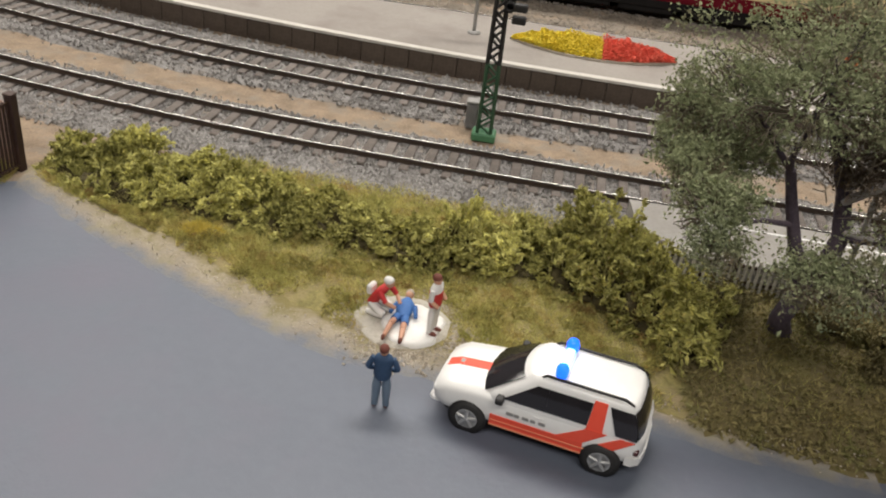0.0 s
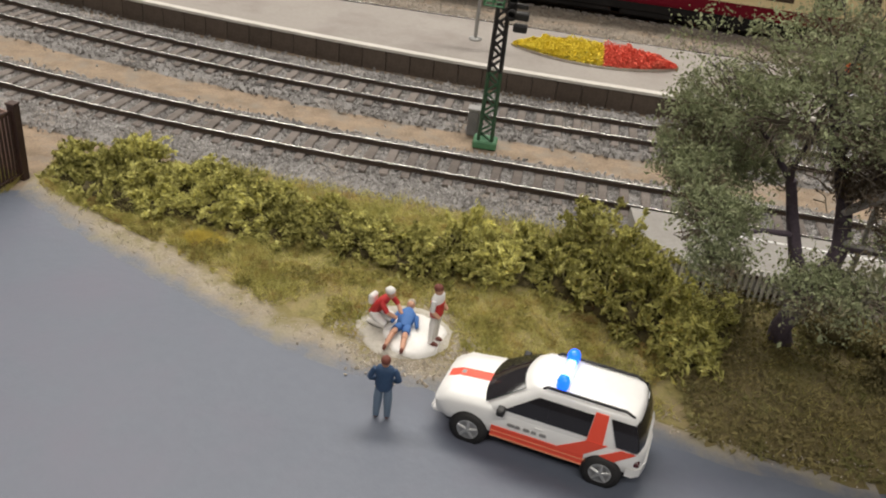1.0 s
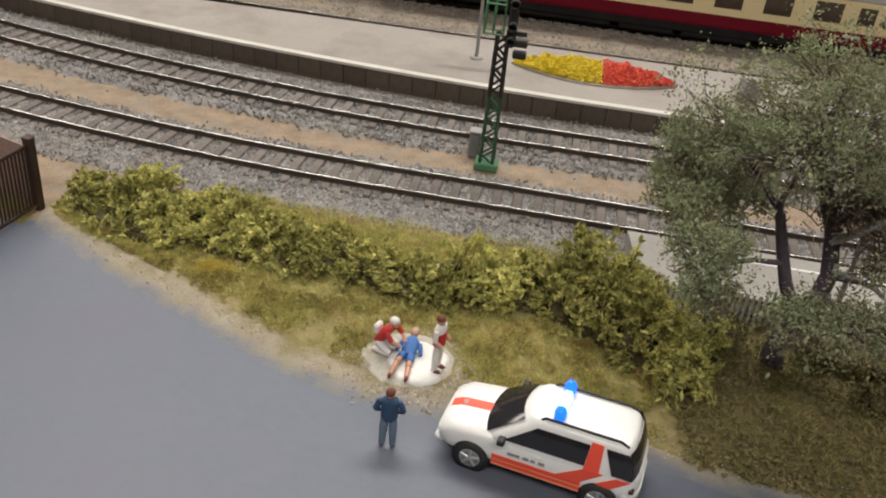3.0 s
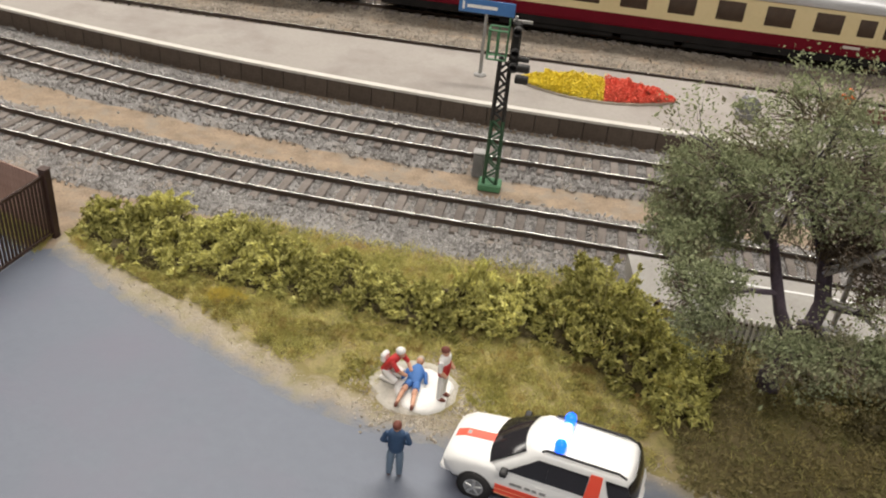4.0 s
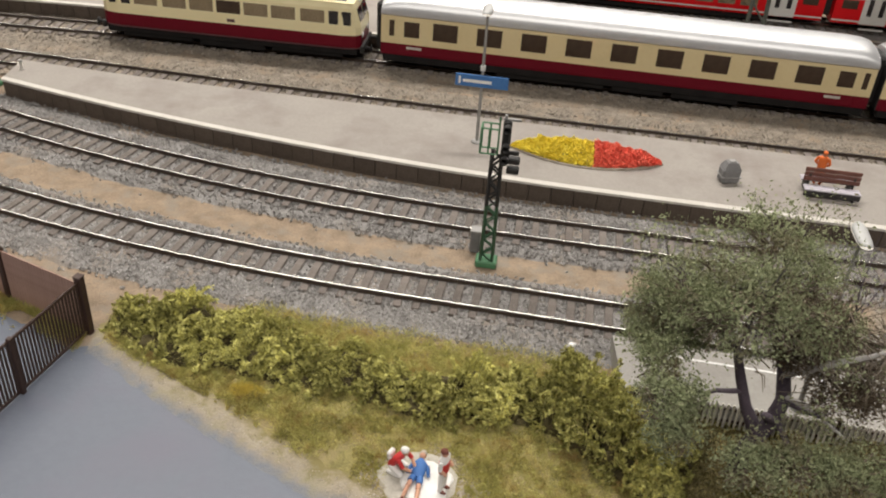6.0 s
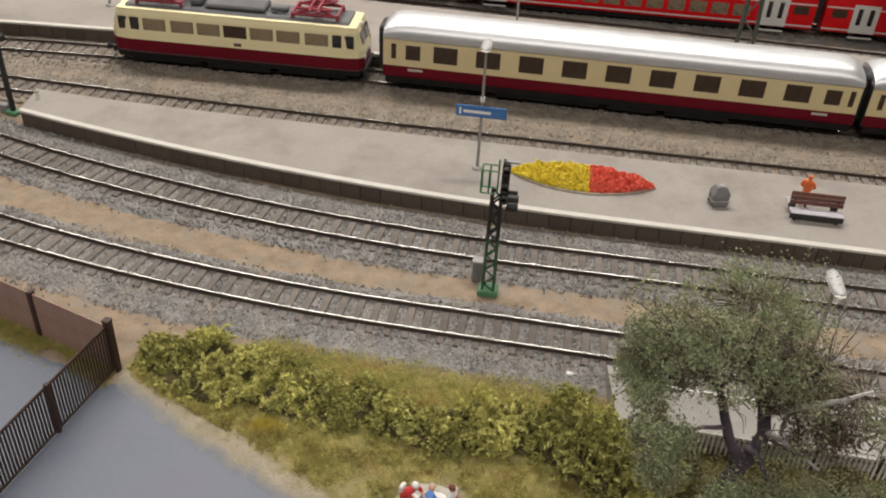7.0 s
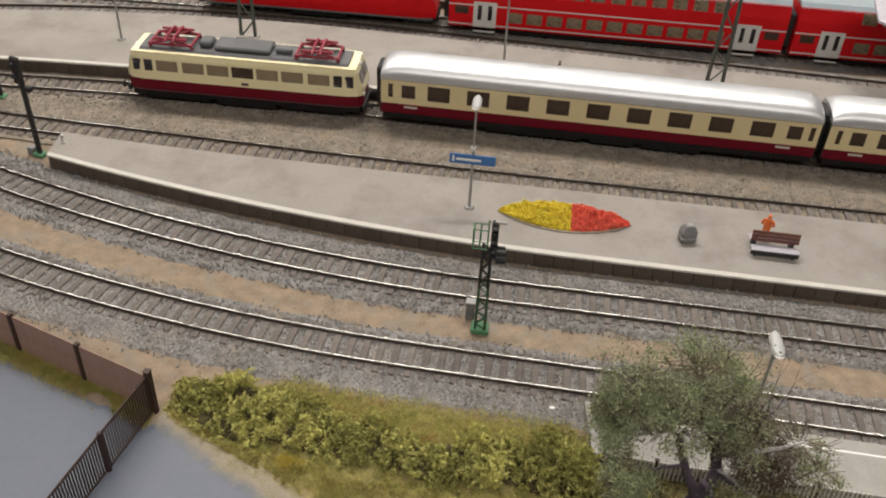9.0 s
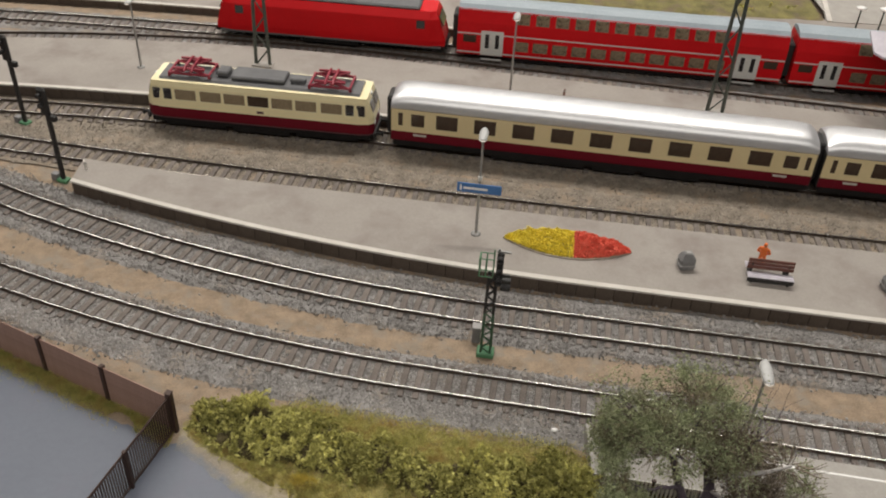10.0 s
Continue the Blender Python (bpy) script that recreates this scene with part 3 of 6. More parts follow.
def build_loco(at, turn):
    c = thing("electric_locomotive", at, turn, "cream and maroon electric locomotive with two maroon pantographs", "locomotive")
    L = 7.42

    def shell(zs, ws, cut):
        rings = []
        for x, e in ((-L, 1), (-L + 0.28, 0.35), (-L + 1.0, 0.0), (L - 1.0, 0.0), (L - 0.28, 0.35), (L, 1)):
            s = 1 if x > 0 else -1
            ring = []
            for z, w in zip(zs, ws):
                ring.append((x - s * e * cut(z), -w * (1 - 0.26 * e), z))
            for z, w in reversed(list(zip(zs, ws))):
                ring.append((x - s * e * cut(z), w * (1 - 0.26 * e), z))
            rings.append(ring)
        return rings
    rake = lambda z: max(0.0, (z - 2.25) * 0.30)
    part("lower_body", Form().loft(shell((1.14, 1.3, 1.86), (1.45, 1.47, 1.48), rake), 0), M_MAROON, c, "maroon lower body")
    part("waist_line", Form().loft(shell((1.05, 1.15), (1.45, 1.475), rake), 0), M_SOLEBAR, c, "dull purple-brown sole bar")
    part("upper_body", Form().loft(shell((1.86, 2.3, 3.35, 3.62), (1.48, 1.48, 1.45, 1.34), rake), 0), M_CREAMLOCO, c, "cream upper body")
    part("roof", Form().loft([[(x, -1.16, 3.60), (x, -0.95, 3.78), (x, 0.95, 3.78), (x, 1.16, 3.60)] for x in (-6.5, -6.2, 6.2, 6.5)], 0), M_ROOFGREY, c, "grey roof deck with equipment")
    rim = Form()
    rim.loft([[(x, -1.36, 3.58), (x, -1.36, 3.66), (x, -1.18, 3.70), (x, -1.18, 3.58)] for x in (-6.9, 6.9)])
    part("roof_gutter", rim, M_CREAMLOCO, c, "cream roof edge")
    for y in (-1.462, 1.462):
        for k, x in enumerate((-4.75, -3.1, -1.55, 0.0, 1.55, 3.1, 4.75)):
            w = part("side_window", Form().box(-0.68, 0.68, -0.02, 0.02, 2.46, 3.18, 0.02), M_GLASS if k == 3 else M_GLASSBROWN, c, at=(x, y, 0))
            for g in range(4):
                part("grille_bar", Form().box(-0.63, 0.63, -0.012, 0.012, 0, 0.022), M_GLASSBROWN if k != 3 else M_GLASS, w, at=(0, -0.018 if y < 0 else 0.018, 2.60 + 0.14 * g))
        for x in (-6.62, -5.92, 5.92, 6.62):
            part("cab_window", Form().box(-0.27, 0.27, -0.02, 0.02, 2.44, 3.20, 0.05), M_CARGLASS, c, at=(x, y * (1.0 if abs(x) < 6.5 else 0.985), 0))
        part("door", Form().box(-0.30, 0.30, -0.008, 0.008, 1.5, 3.3, 0.01), M_CREAMLOCO, c, at=(5.55, y, 0))
        part("emblem_bars", Form().box(-0.22, 0.22, -0.01, 0.01, 1.98, 2.16), M_SOLEBAR, c, at=(0.1, y * 1.012, 0))
    for s in (-1, 1):
        for y in (-0.55, 0.55):
            w = Form().box(-0.015, 0.015, -0.46, 0.46, -0.36, 0.36, 0.02)
            ob = part("windscreen", w, M_CARGLASS, c)
            ob.matrix_basis = pose(K * s * (L - 0.165), K * y, K * 2.92, 0, -s * 17, 0)
        for y in (-0.72, 0.72, 0):
            z = 1.75 if y else 3.45
            m = pose(0, 0, 0, 0, 90, 0)
            m.translation = Vector((s * (L - (0.02 if y else 0.36)), y, z))
            part("headlight", Form().lathe([(0.02, -0.06), (0.15, -0.06), (0.15, 0.06), (0.02, 0.07)], 12, m=m), M_WHITE, c, "round white headlight")
        b = part("buffer_beam", Form().box(s * (L + 0.05) - 0.1, s * (L + 0.05) + 0.1, -1.25, 1.25, 0.85, 1.22, 0.03), M_BLACK, c)
        for y in (-0.87, 0.87):
            m = pose(0, 0, 0, 0, 90, 0)
            m.translation = Vector((s * (L + 0.35), y, 1.05))
            part("buffer", Form().lathe([(0.09, -0.3), (0.09, 0.14), (0.22, 0.16), (0.22, 0.20), (0.02, 0.22)] if s > 0 else [(0.02, -0.22), (0.22, -0.20), (0.22, -0.16), (0.09, -0.14), (0.09, 0.3)], 12, m=m), M_BLACK, b)
        # folded pantograph: base frame, two diamonds of bars, double collector bow
        px = s * 4.55
        f = Form()
        for y in (-0.85, 0.85):
            f.tube([(px - 1.35, y, 4.02), (px + 1.35, y, 4.02)], 0.085, 6)
            f.tube([(px - 1.15, y, 4.04), (px + 0.05, y * 0.75, 4.30), (px + 1.15, y, 4.04)], 0.085, 6)
            f.tube([(px - 1.0, y * 0.9, 4.34), (px + 1.0, y * 0.9, 4.34)], 0.085, 6)
        for x in (px - 1.3, px, px + 1.3):
            f.tube([(x, -0.9, 4.04), (x, 0.9, 4.04)], 0.085, 6)
        for x in (px - 0.25, px + 0.25):
            f.tube([(x, -1.05, 4.28), (x, -0.8, 4.46), (x, 0.8, 4.46), (x, 1.05, 4.28)], 0.085, 6)
        f.tube([(px - 1.1, -0.7, 4.06), (px + 1.0, 0.7, 4.38)], 0.05, 6)
        f.tube([(px - 1.1, 0.7, 4.06), (px + 1.0, -0.7, 4.38)], 0.05, 6)
        pan = part("pantograph", f, M_PANTO, c, "folded maroon pantograph")
        for x in (px - 1.3, px + 1.3):
            for y in (-0.85, 0.85):
                part("insulator", Form().lathe([(0.05, 3.80), (0.12, 3.84), (0.07, 3.89), (0.12, 3.93), (0.05, 4.0)], 10, m=Matrix.Translation((x, y, 0))), M_PANTO, pan)
    f = Form()
    f.box(-1.9, 1.6, -0.75, 0.75, 3.82, 4.10, 0.08)
    f.box(-2.9, -2.1, -0.5, 0.5, 3.82, 4.22, 0.10)
    part("roof_hood", f, M_ROOFGREY, c)
    part("air_reservoir", Form().tube([(1.9, -0.3, 4.0), (2.9, -0.3, 4.0)], 0.16, 10), M_ROOFGREY, c)
    # underframe boxes widened in black to stand in for shade under the loco
    part("underframe", Form().box(-7.2, 7.2, -1.36, 1.36, 0.72, 1.06, 0.04).box(-1.9, 1.9, -1.30, 1.30, 0.36, 0.80, 0.08).box(-6.4, -2.3, -1.28, 1.28, 0.45, 0.80, 0.08).box(2.3, 6.4, -1.28, 1.28, 0.45, 0.80, 0.08), M_UNDER, c)
    for x in (-4.2, 4.2):
        bogie(c, x, 3.4, 0.60)
    return c


def heading(line, x):
    return math.degrees(math.atan(slope(line, x)))


def on_track(line, x, builder, *more):
    return builder((x, line(x), 0), heading(line, x), *more)


on_track(TRACK4, -12.45, build_loco)
first = on_track(TRACK4, 9.1, build_coach, "cream and maroon coaches")
copy_thing(first, pose(K * 35.5, K * TRACK4(35.5), 0, 0, 0, heading(TRACK4, 35.5)))


def build_red_loco(at, turn):
    c = thing("red_locomotive", at, turn, "bright red modern electric locomotive with grey roof", "locomotive")
    L = 8.9
    rings = []
    for x, e in ((-L, 1), (-L + 1.2, 0.0), (L - 1.2, 0.0), (L, 1)):
        s = 1 if x > 0 else -1
        rings.append([(x - s * e * max(0, z - 2.2) * 0.5, y * (1 - 0.16 * e), z) for y, z in ((-1.42, 1.05), (-1.48, 1.5), (-1.48, 3.2), (-1.2, 3.75), (1.2, 3.75), (1.48, 3.2), (1.48, 1.5), (1.42, 1.05))])
    part("body", Form().loft(rings), M_TRAINRED, c, "bright red body")
    part("roof", Form().box(-6.9, 6.9, -1.15, 1.15, 3.70, 4.0, 0.12), M_ROOFGREY, c)
    for y in (-1.49, 1.49):
        part("side_panel", Form().box(-6.2, 6.2, -0.012, 0.012, 3.02, 3.12), M_TRAINRED, c, at=(0, y, 0))
        for x in (-7.0, 7.0):
            part("cab_window", Form().box(-0.32, 0.32, -0.02, 0.02, 2.45, 3.1, 0.02), M_CARGLASS, c, at=(x, y * 0.995, 0))
    for s in (-1, 1):
        ob = part("windscreen", Form().box(-0.02, 0.02, -0.95, 0.95, -0.42, 0.42, 0.02), M_CARGLASS, c)
        ob.matrix_basis = pose(K * s * (L - 0.36), 0, K * 2.95, 0, -s * 26.5, 0)
        part("buffer_beam", Form().box(s * L - 0.15, s * L + 0.15, -1.2, 1.2, 0.8, 1.15, 0.03), M_UNDER, c)
    part("sole_bar", Form().box(-8.6, 8.6, -1.43, 1.43, 0.88, 1.06, 0.03), M_ROOFGREY, c)
    part("underframe", Form().box(-2.2, 2.2, -1.2, 1.2, 0.42, 0.9, 0.08), M_UNDER, c)
    for x in (-4.6, 4.6):
        bogie(c, x, 2.9, 0.60)
    return c


def build_double_decker(at, turn, group):
    c = thing("double_deck_coach", at, turn, "bright red double-deck coach with pale doors and blue-grey roof", "train coach", group)
    L = 12.15
    half = [(-1.36, 0.75), (-1.43, 1.1), (-1.43, 3.35), (-1.16, 4.30)]
    ring = lambda x: [(x, y, z) for y, z in half] + [(x, -y, z) for y, z in reversed(half)]
    part("body", Form().loft([ring(-L), ring(L)]), M_TRAINRED, c, "bright red body")
    roof = [(-1.19, 4.24), (-0.85, 4.56), (-0.3, 4.68), (0.3, 4.68), (0.85, 4.56), (1.19, 4.24)]
    part("roof", Form().loft([[(x, y, z) for y, z in roof] for x in (-L, L)]), M_BLUEGREYROOF, c, "blue-grey ribbed roof")
    lean = math.degrees(math.atan2(0.27, 0.95))
    for s in (-1, 1):
        for z in (2.42, 0.92):
            part("stripe", Form().box(-L, L, -0.012, 0.012, 0, 0.09), M_PALEGREY, c, "thin pale line", at=(0, s * 1.435, z))
        low = mesh_of("lower_window", Form().box(-0.56, 0.56, -0.02, 0.02, 0, 0.80, 0.02), [M_SALOON])
        upp = mesh_of("upper_window", Form().box(-0.50, 0.50, -0.02, 0.02, -0.42, 0.38, 0.06), [M_SALOON])
        for k in range(11):
            x = -7.3 + 1.46 * k
            part("lower_window", low, None, c, at=(x, s * 1.44, 1.30))
            u = part("upper_window", upp, None, c)
            u.matrix_basis = pose(K * x, K * s * 1.30, K * 3.84, s * lean, 0, 0)
        for x in (-9.5, 9.5):
            d = part("double_door", Form().box(-0.85, 0.85, -0.02, 0.02, 0.80, 2.75, 0.015), M_PALEGREY, c, "pale grey double door", at=(x, s * 1.44, 0))
            for dx in (-0.38, 0.38):
                part("door_window", Form().box(dx - 0.17, dx + 0.17, -0.035, 0.035, 1.35, 2.5, 0.06), M_CARGLASS, d)
            part("step", Form().box(-0.8, 0.8, -0.06, 0.06, 0.45, 0.55, 0.01), M_PALEGREY, d, at=(0, s * 0.06, 0))
        for x in (-11.2, 11.2):
            part("end_window", Form().box(-0.5, 0.5, -0.02, 0.02, 1.75, 2.35, 0.02), M_GLASS, c, at=(x, s * 1.44, 0))
    for s in (-1, 1):
        part("gangway", Form().box(s * (L + 0.2) - 0.22, s * (L + 0.2) + 0.22, -0.8, 0.8, 1.0, 3.6, 0.1), M_BLACK, c, "black corridor bellows")
    part("underframe", Form().box(-8.2, 8.2, -1.2, 1.2, 0.34, 0.74, 0.05).box(-11.9, 11.9, -1.0, 1.0, 0.62, 0.78, 0.03), M_UNDER, c)
    for x in (-9.6, 9.6):
        bogie(c, x, 2.5, 0.42)
    return c


on_track(TRACK6, -9.6, build_red_loco)
deck = on_track(TRACK6, 12.3, build_double_decker, "red double-deck coaches")
copy_thing(deck, pose(K * 37.1, K * TRACK6(37.1), 0, 0, 0, heading(TRACK6, 37.1)))


# ---- the emergency car ----
def build_car(at, turn):
    """A four-wheel-drive estate; its front points to -x."""
    c = thing("emergency_car", at, turn, "white emergency estate car with red stripes and lit blue beacons", "car")
    # stations: x, sill z, belt z, half width at belt
    st = [(-2.28, 0.52, 0.78, 0.66), (-2.20, 0.40, 0.86, 0.78), (-1.95, 0.36, 0.98, 0.88), (-1.3, 0.36, 1.06, 0.915), (-0.85, 0.36, 1.09, 0.92), (0.5, 0.36, 1.10, 0.92), (1.6, 0.36, 1.11, 0.905), (1.98, 0.40, 1.08, 0.84), (2.12, 0.46, 1.02, 0.70), (2.17, 0.54, 0.95, 0.52)]

    def ring(x, z0, z1, h):
        top = [(-h * 0.90, z1), (-h * 0.55, z1 + 0.035), (0, z1 + 0.05)]
        half = [(-h * 0.86, z0), (-h * 0.985, z0 + 0.12), (-h, z0 + 0.30), (-h * 0.985, z1 - 0.12)] + top[:2]
        return [(x, y, z) for y, z in half] + [(x, *top[2])] + [(x, -y, z) for y, z in reversed(half)]
    body = Form().loft([ring(*s) for s in st], 0, True)
    part("body", body, M_WHITE, c, "glossy white body")
    # cabin: a white shell with dark panes let onto it; k is 0 at the belt and 1 at the roof
    zb, zr = 1.04, 1.66
    xf = lambda k: -1.20 + 0.80 * k + 0.06 * k * k
    xr = lambda k: 2.07 - 0.06 * k - 0.14 * k * k
    hw = lambda k: 0.885 - 0.10 * k - 0.09 * k * k
    zk = lambda k: zb + (zr - zb) * k

    def plan(k, shrink=1.0, z=None):
        a, b, w = xf(k), xr(k), hw(k)
        mid = (a + b) / 2
        half = [(a - 0.15, 0.0), (a - 0.12, 0.4 * w), (a - 0.03, 0.75 * w), (a + 0.10, 0.93 * w), (a + 0.30, w), (mid, w * 1.012), (b - 0.28, w), (b - 0.10, 0.94 * w), (b - 0.01, 0.72 * w), (b + 0.03, 0.0)]
        ring = half + [(x, -y) for x, y in reversed(half[1:-1])]
        return [(mid + (x - mid) * shrink, y * shrink, zk(k) if z is None else z) for x, y in ring]
    cabin = Form().loft([plan(0, 1, 0.98), plan(0), plan(0.25), plan(0.5), plan(0.75), plan(0.93), plan(1.0, 0.985, zr + 0.035), plan(1.0, 0.92, zr + 0.075), plan(1.0, 0.7, zr + 0.105), plan(1.0, 0.05, zr + 0.115)], 0, True)
    part("cabin", cabin, M_WHITE, c, "white cabin and roof")

    def pane(name, edge0, edge1, k0, k1, label, place, mat):
        """A thin curved pane: edges are positions at a given k; place maps (u, k) to a point and a way outward."""
        rows = 5
        inner, outer = [], []
        for r in range(rows):
            k = k0 + (k1 - k0) * r / (rows - 1)
            for q in range(7):
                u = edge0(k) + (edge1(k) - edge0(k)) * q / 6
                p, o = place(u, k)
                inner.append(p)
                outer.append(tuple(p[n] + 0.016 * o[n] for n in range(3)))
        f = Form()
        n = rows * 7
        quads = [(r * 7 + q, r * 7 + q + 1, r * 7 + q + 8, r * 7 + q + 7) for r in range(rows - 1) for q in range(6)]
        f.add(inner + outer, quads + [tuple(n + a for a in q[::-1]) for q in quads], 0, True)
        rim = [q for q in range(7)] + [r * 7 + 6 for r in range(1, rows)] + [(rows - 1) * 7 + q for q in range(5, -1, -1)] + [r * 7 for r in range(rows - 2, 0, -1)]
        f.add(inner + outer, [(rim[a], rim[(a + 1) % len(rim)], n + rim[(a + 1) % len(rim)], n + rim[a]) for a in range(len(rim))], 0)
        return part(name, f, mat, c, label)

    def on_front(u, k):
        w = hw(k)
        y = u * w
        bow = 0.15 * (1 - abs(u) ** 2.2) - 0.03 * abs(u)
        return (xf(k) - bow - 0.004, y, zk(k)), (-0.8, 0.25 * u, 0.55)

    def on_back(u, k):
        return (xr(k) + 0.03 * (1 - u * u) - 0.16 * max(0, abs(u) - 0.6) + 0.006, u * hw(k), zk(k)), (0.95, 0.2 * u, 0.25)
    pane("windscreen", lambda k: -0.86, lambda k: 0.86, 0.08, 0.93, "black sloping windscreen", on_front, M_CARGLASS)
    pane("rear_window", lambda k: -0.97, lambda k: 0.97, 0.08, 0.92, "black rear window", on_back, M_CARGLASS)
    for s in (-1, 1):
        def on_side(u, k):
            return (u, s * (hw(k) * 1.012 + 0.002), zk(k)), (0, s * 0.95, 0.28)
        pane("front_side_window", lambda k: xf(k) + 0.34, lambda k: 0.138, 0.13, 0.88, "black side window", on_side, M_CARGLASS)
        pane("rear_side_window", lambda k: 0.14, lambda k: 0.98 + 0.05 * k, 0.13, 0.88, "black side window", on_side, M_CARGLASS)
        pane("rear_pillar", lambda k: 0.99 + 0.05 * k, lambda k: 1.32 - 0.02 * k, 0.0, 0.98, "red striped rear pillar", on_side, M_ORANGERED)
        pane("quarter_window", lambda k: 1.60 - 0.26 * k, lambda k: xr(k) - 0.05, 0.08, 0.92, "black rear quarter window", on_side, M_CARGLASS)

    def slab(f, quad, out, slot=0):
        """A quad pulled outward into a thin panel: points on the left flank, mirrored by the caller."""
        f.add(quad + [tuple(p[i] + out[i] for i in range(3)) for p in quad], [(0, 1, 2, 3), (7, 6, 5, 4), (0, 4, 5, 1), (1, 5, 6, 2), (2, 6, 7, 3), (3, 7, 4, 0)], slot)
    for s in (-1, 1):
        def flank(x, z):
            return (x, s * (0.905 + 0.02 * math.sin((z - 0.36) / 0.74 * math.pi)), z)
        out = (0, s * 0.014, 0)
        f = Form()
        slab(f, [flank(-0.95, 0.42), flank(1.0, 0.42), flank(1.0, 0.68), flank(-0.95, 0.68)], out)
        part("side_stripe", f, M_ORANGERED, c, "broad fluorescent red stripe")
        f = Form()
        slab(f, [flank(-0.95, 0.385), flank(1.0, 0.385), flank(1.0, 0.43), flank(-0.95, 0.43)], (0, s * 0.020, 0))
        part("sill_line", f, M_ORANGEPALE, c, "pale orange sill line")
        f = Form()
        slab(f, [flank(-0.95, 0.535), flank(1.0, 0.535), flank(1.05, 0.56), flank(-0.95, 0.555)], (0, s * 0.019, 0))
        part("stripe_line", f, M_ORANGEPALE, c, "pale orange line within the stripe")
        f = Form()
        slab(f, [flank(0.42, 0.66), flank(0.95, 0.66), flank(1.42, 1.06), flank(1.02, 1.06)], out)
        part("stripe_rise", f, M_ORANGERED, c, "red stripe rising to the pillar")
        f = Form()
        slab(f, [(1.30, s * 0.918, 0.78), (1.60, s * 0.915, 0.74), (1.98, s * 0.84, 1.0), (1.70, s * 0.895, 1.05)], (0, s * 0.022, 0))
        part("rear_stripe", f, M_ORANGERED, c, "red stripe over the rear wing")
        f = Form()
        for k, w in enumerate((0.16, 0.10, 0.13, 0.10, 0.14)):
            x = -0.62 + 0.17 * k
            slab(f, [flank(x, 0.78), flank(x + w, 0.78), flank(x + w, 0.85), flank(x, 0.85)], (0, s * 0.012, 0))
        part("lettering_bars", f, M_GREY, c, "small dark lettering bars on the door")
        part("roof_rail", Form().tube([(-0.1, s * 0.60, 1.70), (0.0, s * 0.60, 1.79), (1.6, s * 0.60, 1.79), (1.78, s * 0.60, 1.70)], 0.03, 6), M_BLACK, c, "black roof rail")
        m = part("wing_mirror", Form().box(-0.86, -0.70, s * 1.0 - 0.11, s * 1.0 + 0.11, 1.08, 1.24, 0.03), M_BLACK, c)
        part("handle", Form().box(-0.05, 0.13, s * 0.925 - 0.015, s * 0.925 + 0.015, 0.93, 0.96, 0.01), M_WHITE, c)
        part("headlight", Form().ball((-2.10, s * 0.62, 0.76), (0.14, 0.17, 0.11)), M_GREY, c, "clear headlight")
        part("tail_light", Form().box(1.90, 2.10, s * 0.74 - 0.09, s * 0.74 + 0.09, 0.66, 0.80, 0.03), M_TAIL, c, "dark red tail light")
        for wx in (-1.42, 1.40):
            m = pose(0, 0, 0, 90, 0, 0)
            m.translation = Vector((wx, s * 0.80, 0.37))
            arch = Form().lathe([(0.02, -0.135), (0.415, -0.135), (0.42, -0.10), (0.415, 0.128), (0.02, 0.128)], 24, m=m)
            part("wheel_arch", arch, M_BLACK, c, "dark wheel arch")
            tyre = Form().lathe([(0.20, -0.16), (0.33, -0.165), (0.37, -0.12), (0.37, 0.12), (0.33, 0.165), (0.20, 0.16)], 24, m=m)
            w = part("wheel", tyre, M_TYRE, c, "black tyre")
            side = s
            r = Form()
            r.lathe([(0.235, -0.168), (0.235, -0.150), (0.20, -0.150), (0.20, -0.168)] if s > 0 else [(0.235, 0.168), (0.235, 0.150), (0.20, 0.150), (0.20, 0.168)], 20, m=m)
            for k in range(5):
                a = 2 * math.pi * k / 5 + 0.3
                cx, cz = wx, 0.37
                yy = s * 0.80 + s * 0.160
                r.tube([(cx, yy, cz), (cx + 0.225 * math.cos(a), yy, cz + 0.225 * math.sin(a))], [0.055, 0.04], 6)
            r.ball((wx, s * 0.80 + s * 0.165, 0.37), (0.06, 0.02, 0.06))
            part("rim", r, M_RIM, w, "silver five-spoke rim")
    f = Form()
    f.loft([[(x, -0.13, z), (x, -0.13, z + 0.012), (x, 0.13, z + 0.012), (x, 0.13, z)] for x, z in ((-2.19, 0.905), (-1.95, 1.025), (-1.3, 1.105), (-0.98, 1.13))])
    part("bonnet_stripe", f, M_ORANGERED, c, "red stripe along the bonnet")
    part("emblem", Form().box(-1.93, -1.80, -0.06, 0.06, 1.03, 1.05), M_GREY, c)
    part("grille", Form().box(-2.30, -2.22, -0.36, 0.36, 0.62, 0.80, 0.02), M_BLACK, c)
    part("front_bumper", Form().box(-2.33, -2.02, -0.76, 0.76, 0.36, 0.56, 0.07), M_WHITE, c)
    part("rear_bumper", Form().loft([[(2.02, y, z), (2.02 + e, y, z), (2.02 + e, y, z + 0.2), (2.02, y, z + 0.2)] for y, e, z in ((-0.87, -0.16, 0.42), (-0.82, 0.02, 0.40), (-0.72, 0.13, 0.39), (-0.4, 0.20, 0.38), (0.4, 0.20, 0.38), (0.72, 0.13, 0.39), (0.82, 0.02, 0.40), (0.87, -0.16, 0.42))]), M_WHITE, c)
    part("chassis", Form().box(-2.0, 2.0, -0.70, 0.70, 0.24, 0.42, 0.03), M_BLACK, c)
    f = Form()
    f.box(0.12, 0.40, -0.55, 0.55, 1.765, 1.80, 0.012)
    bar = part("light_bar", f, M_WHITE, c, "white light bar across the roof")
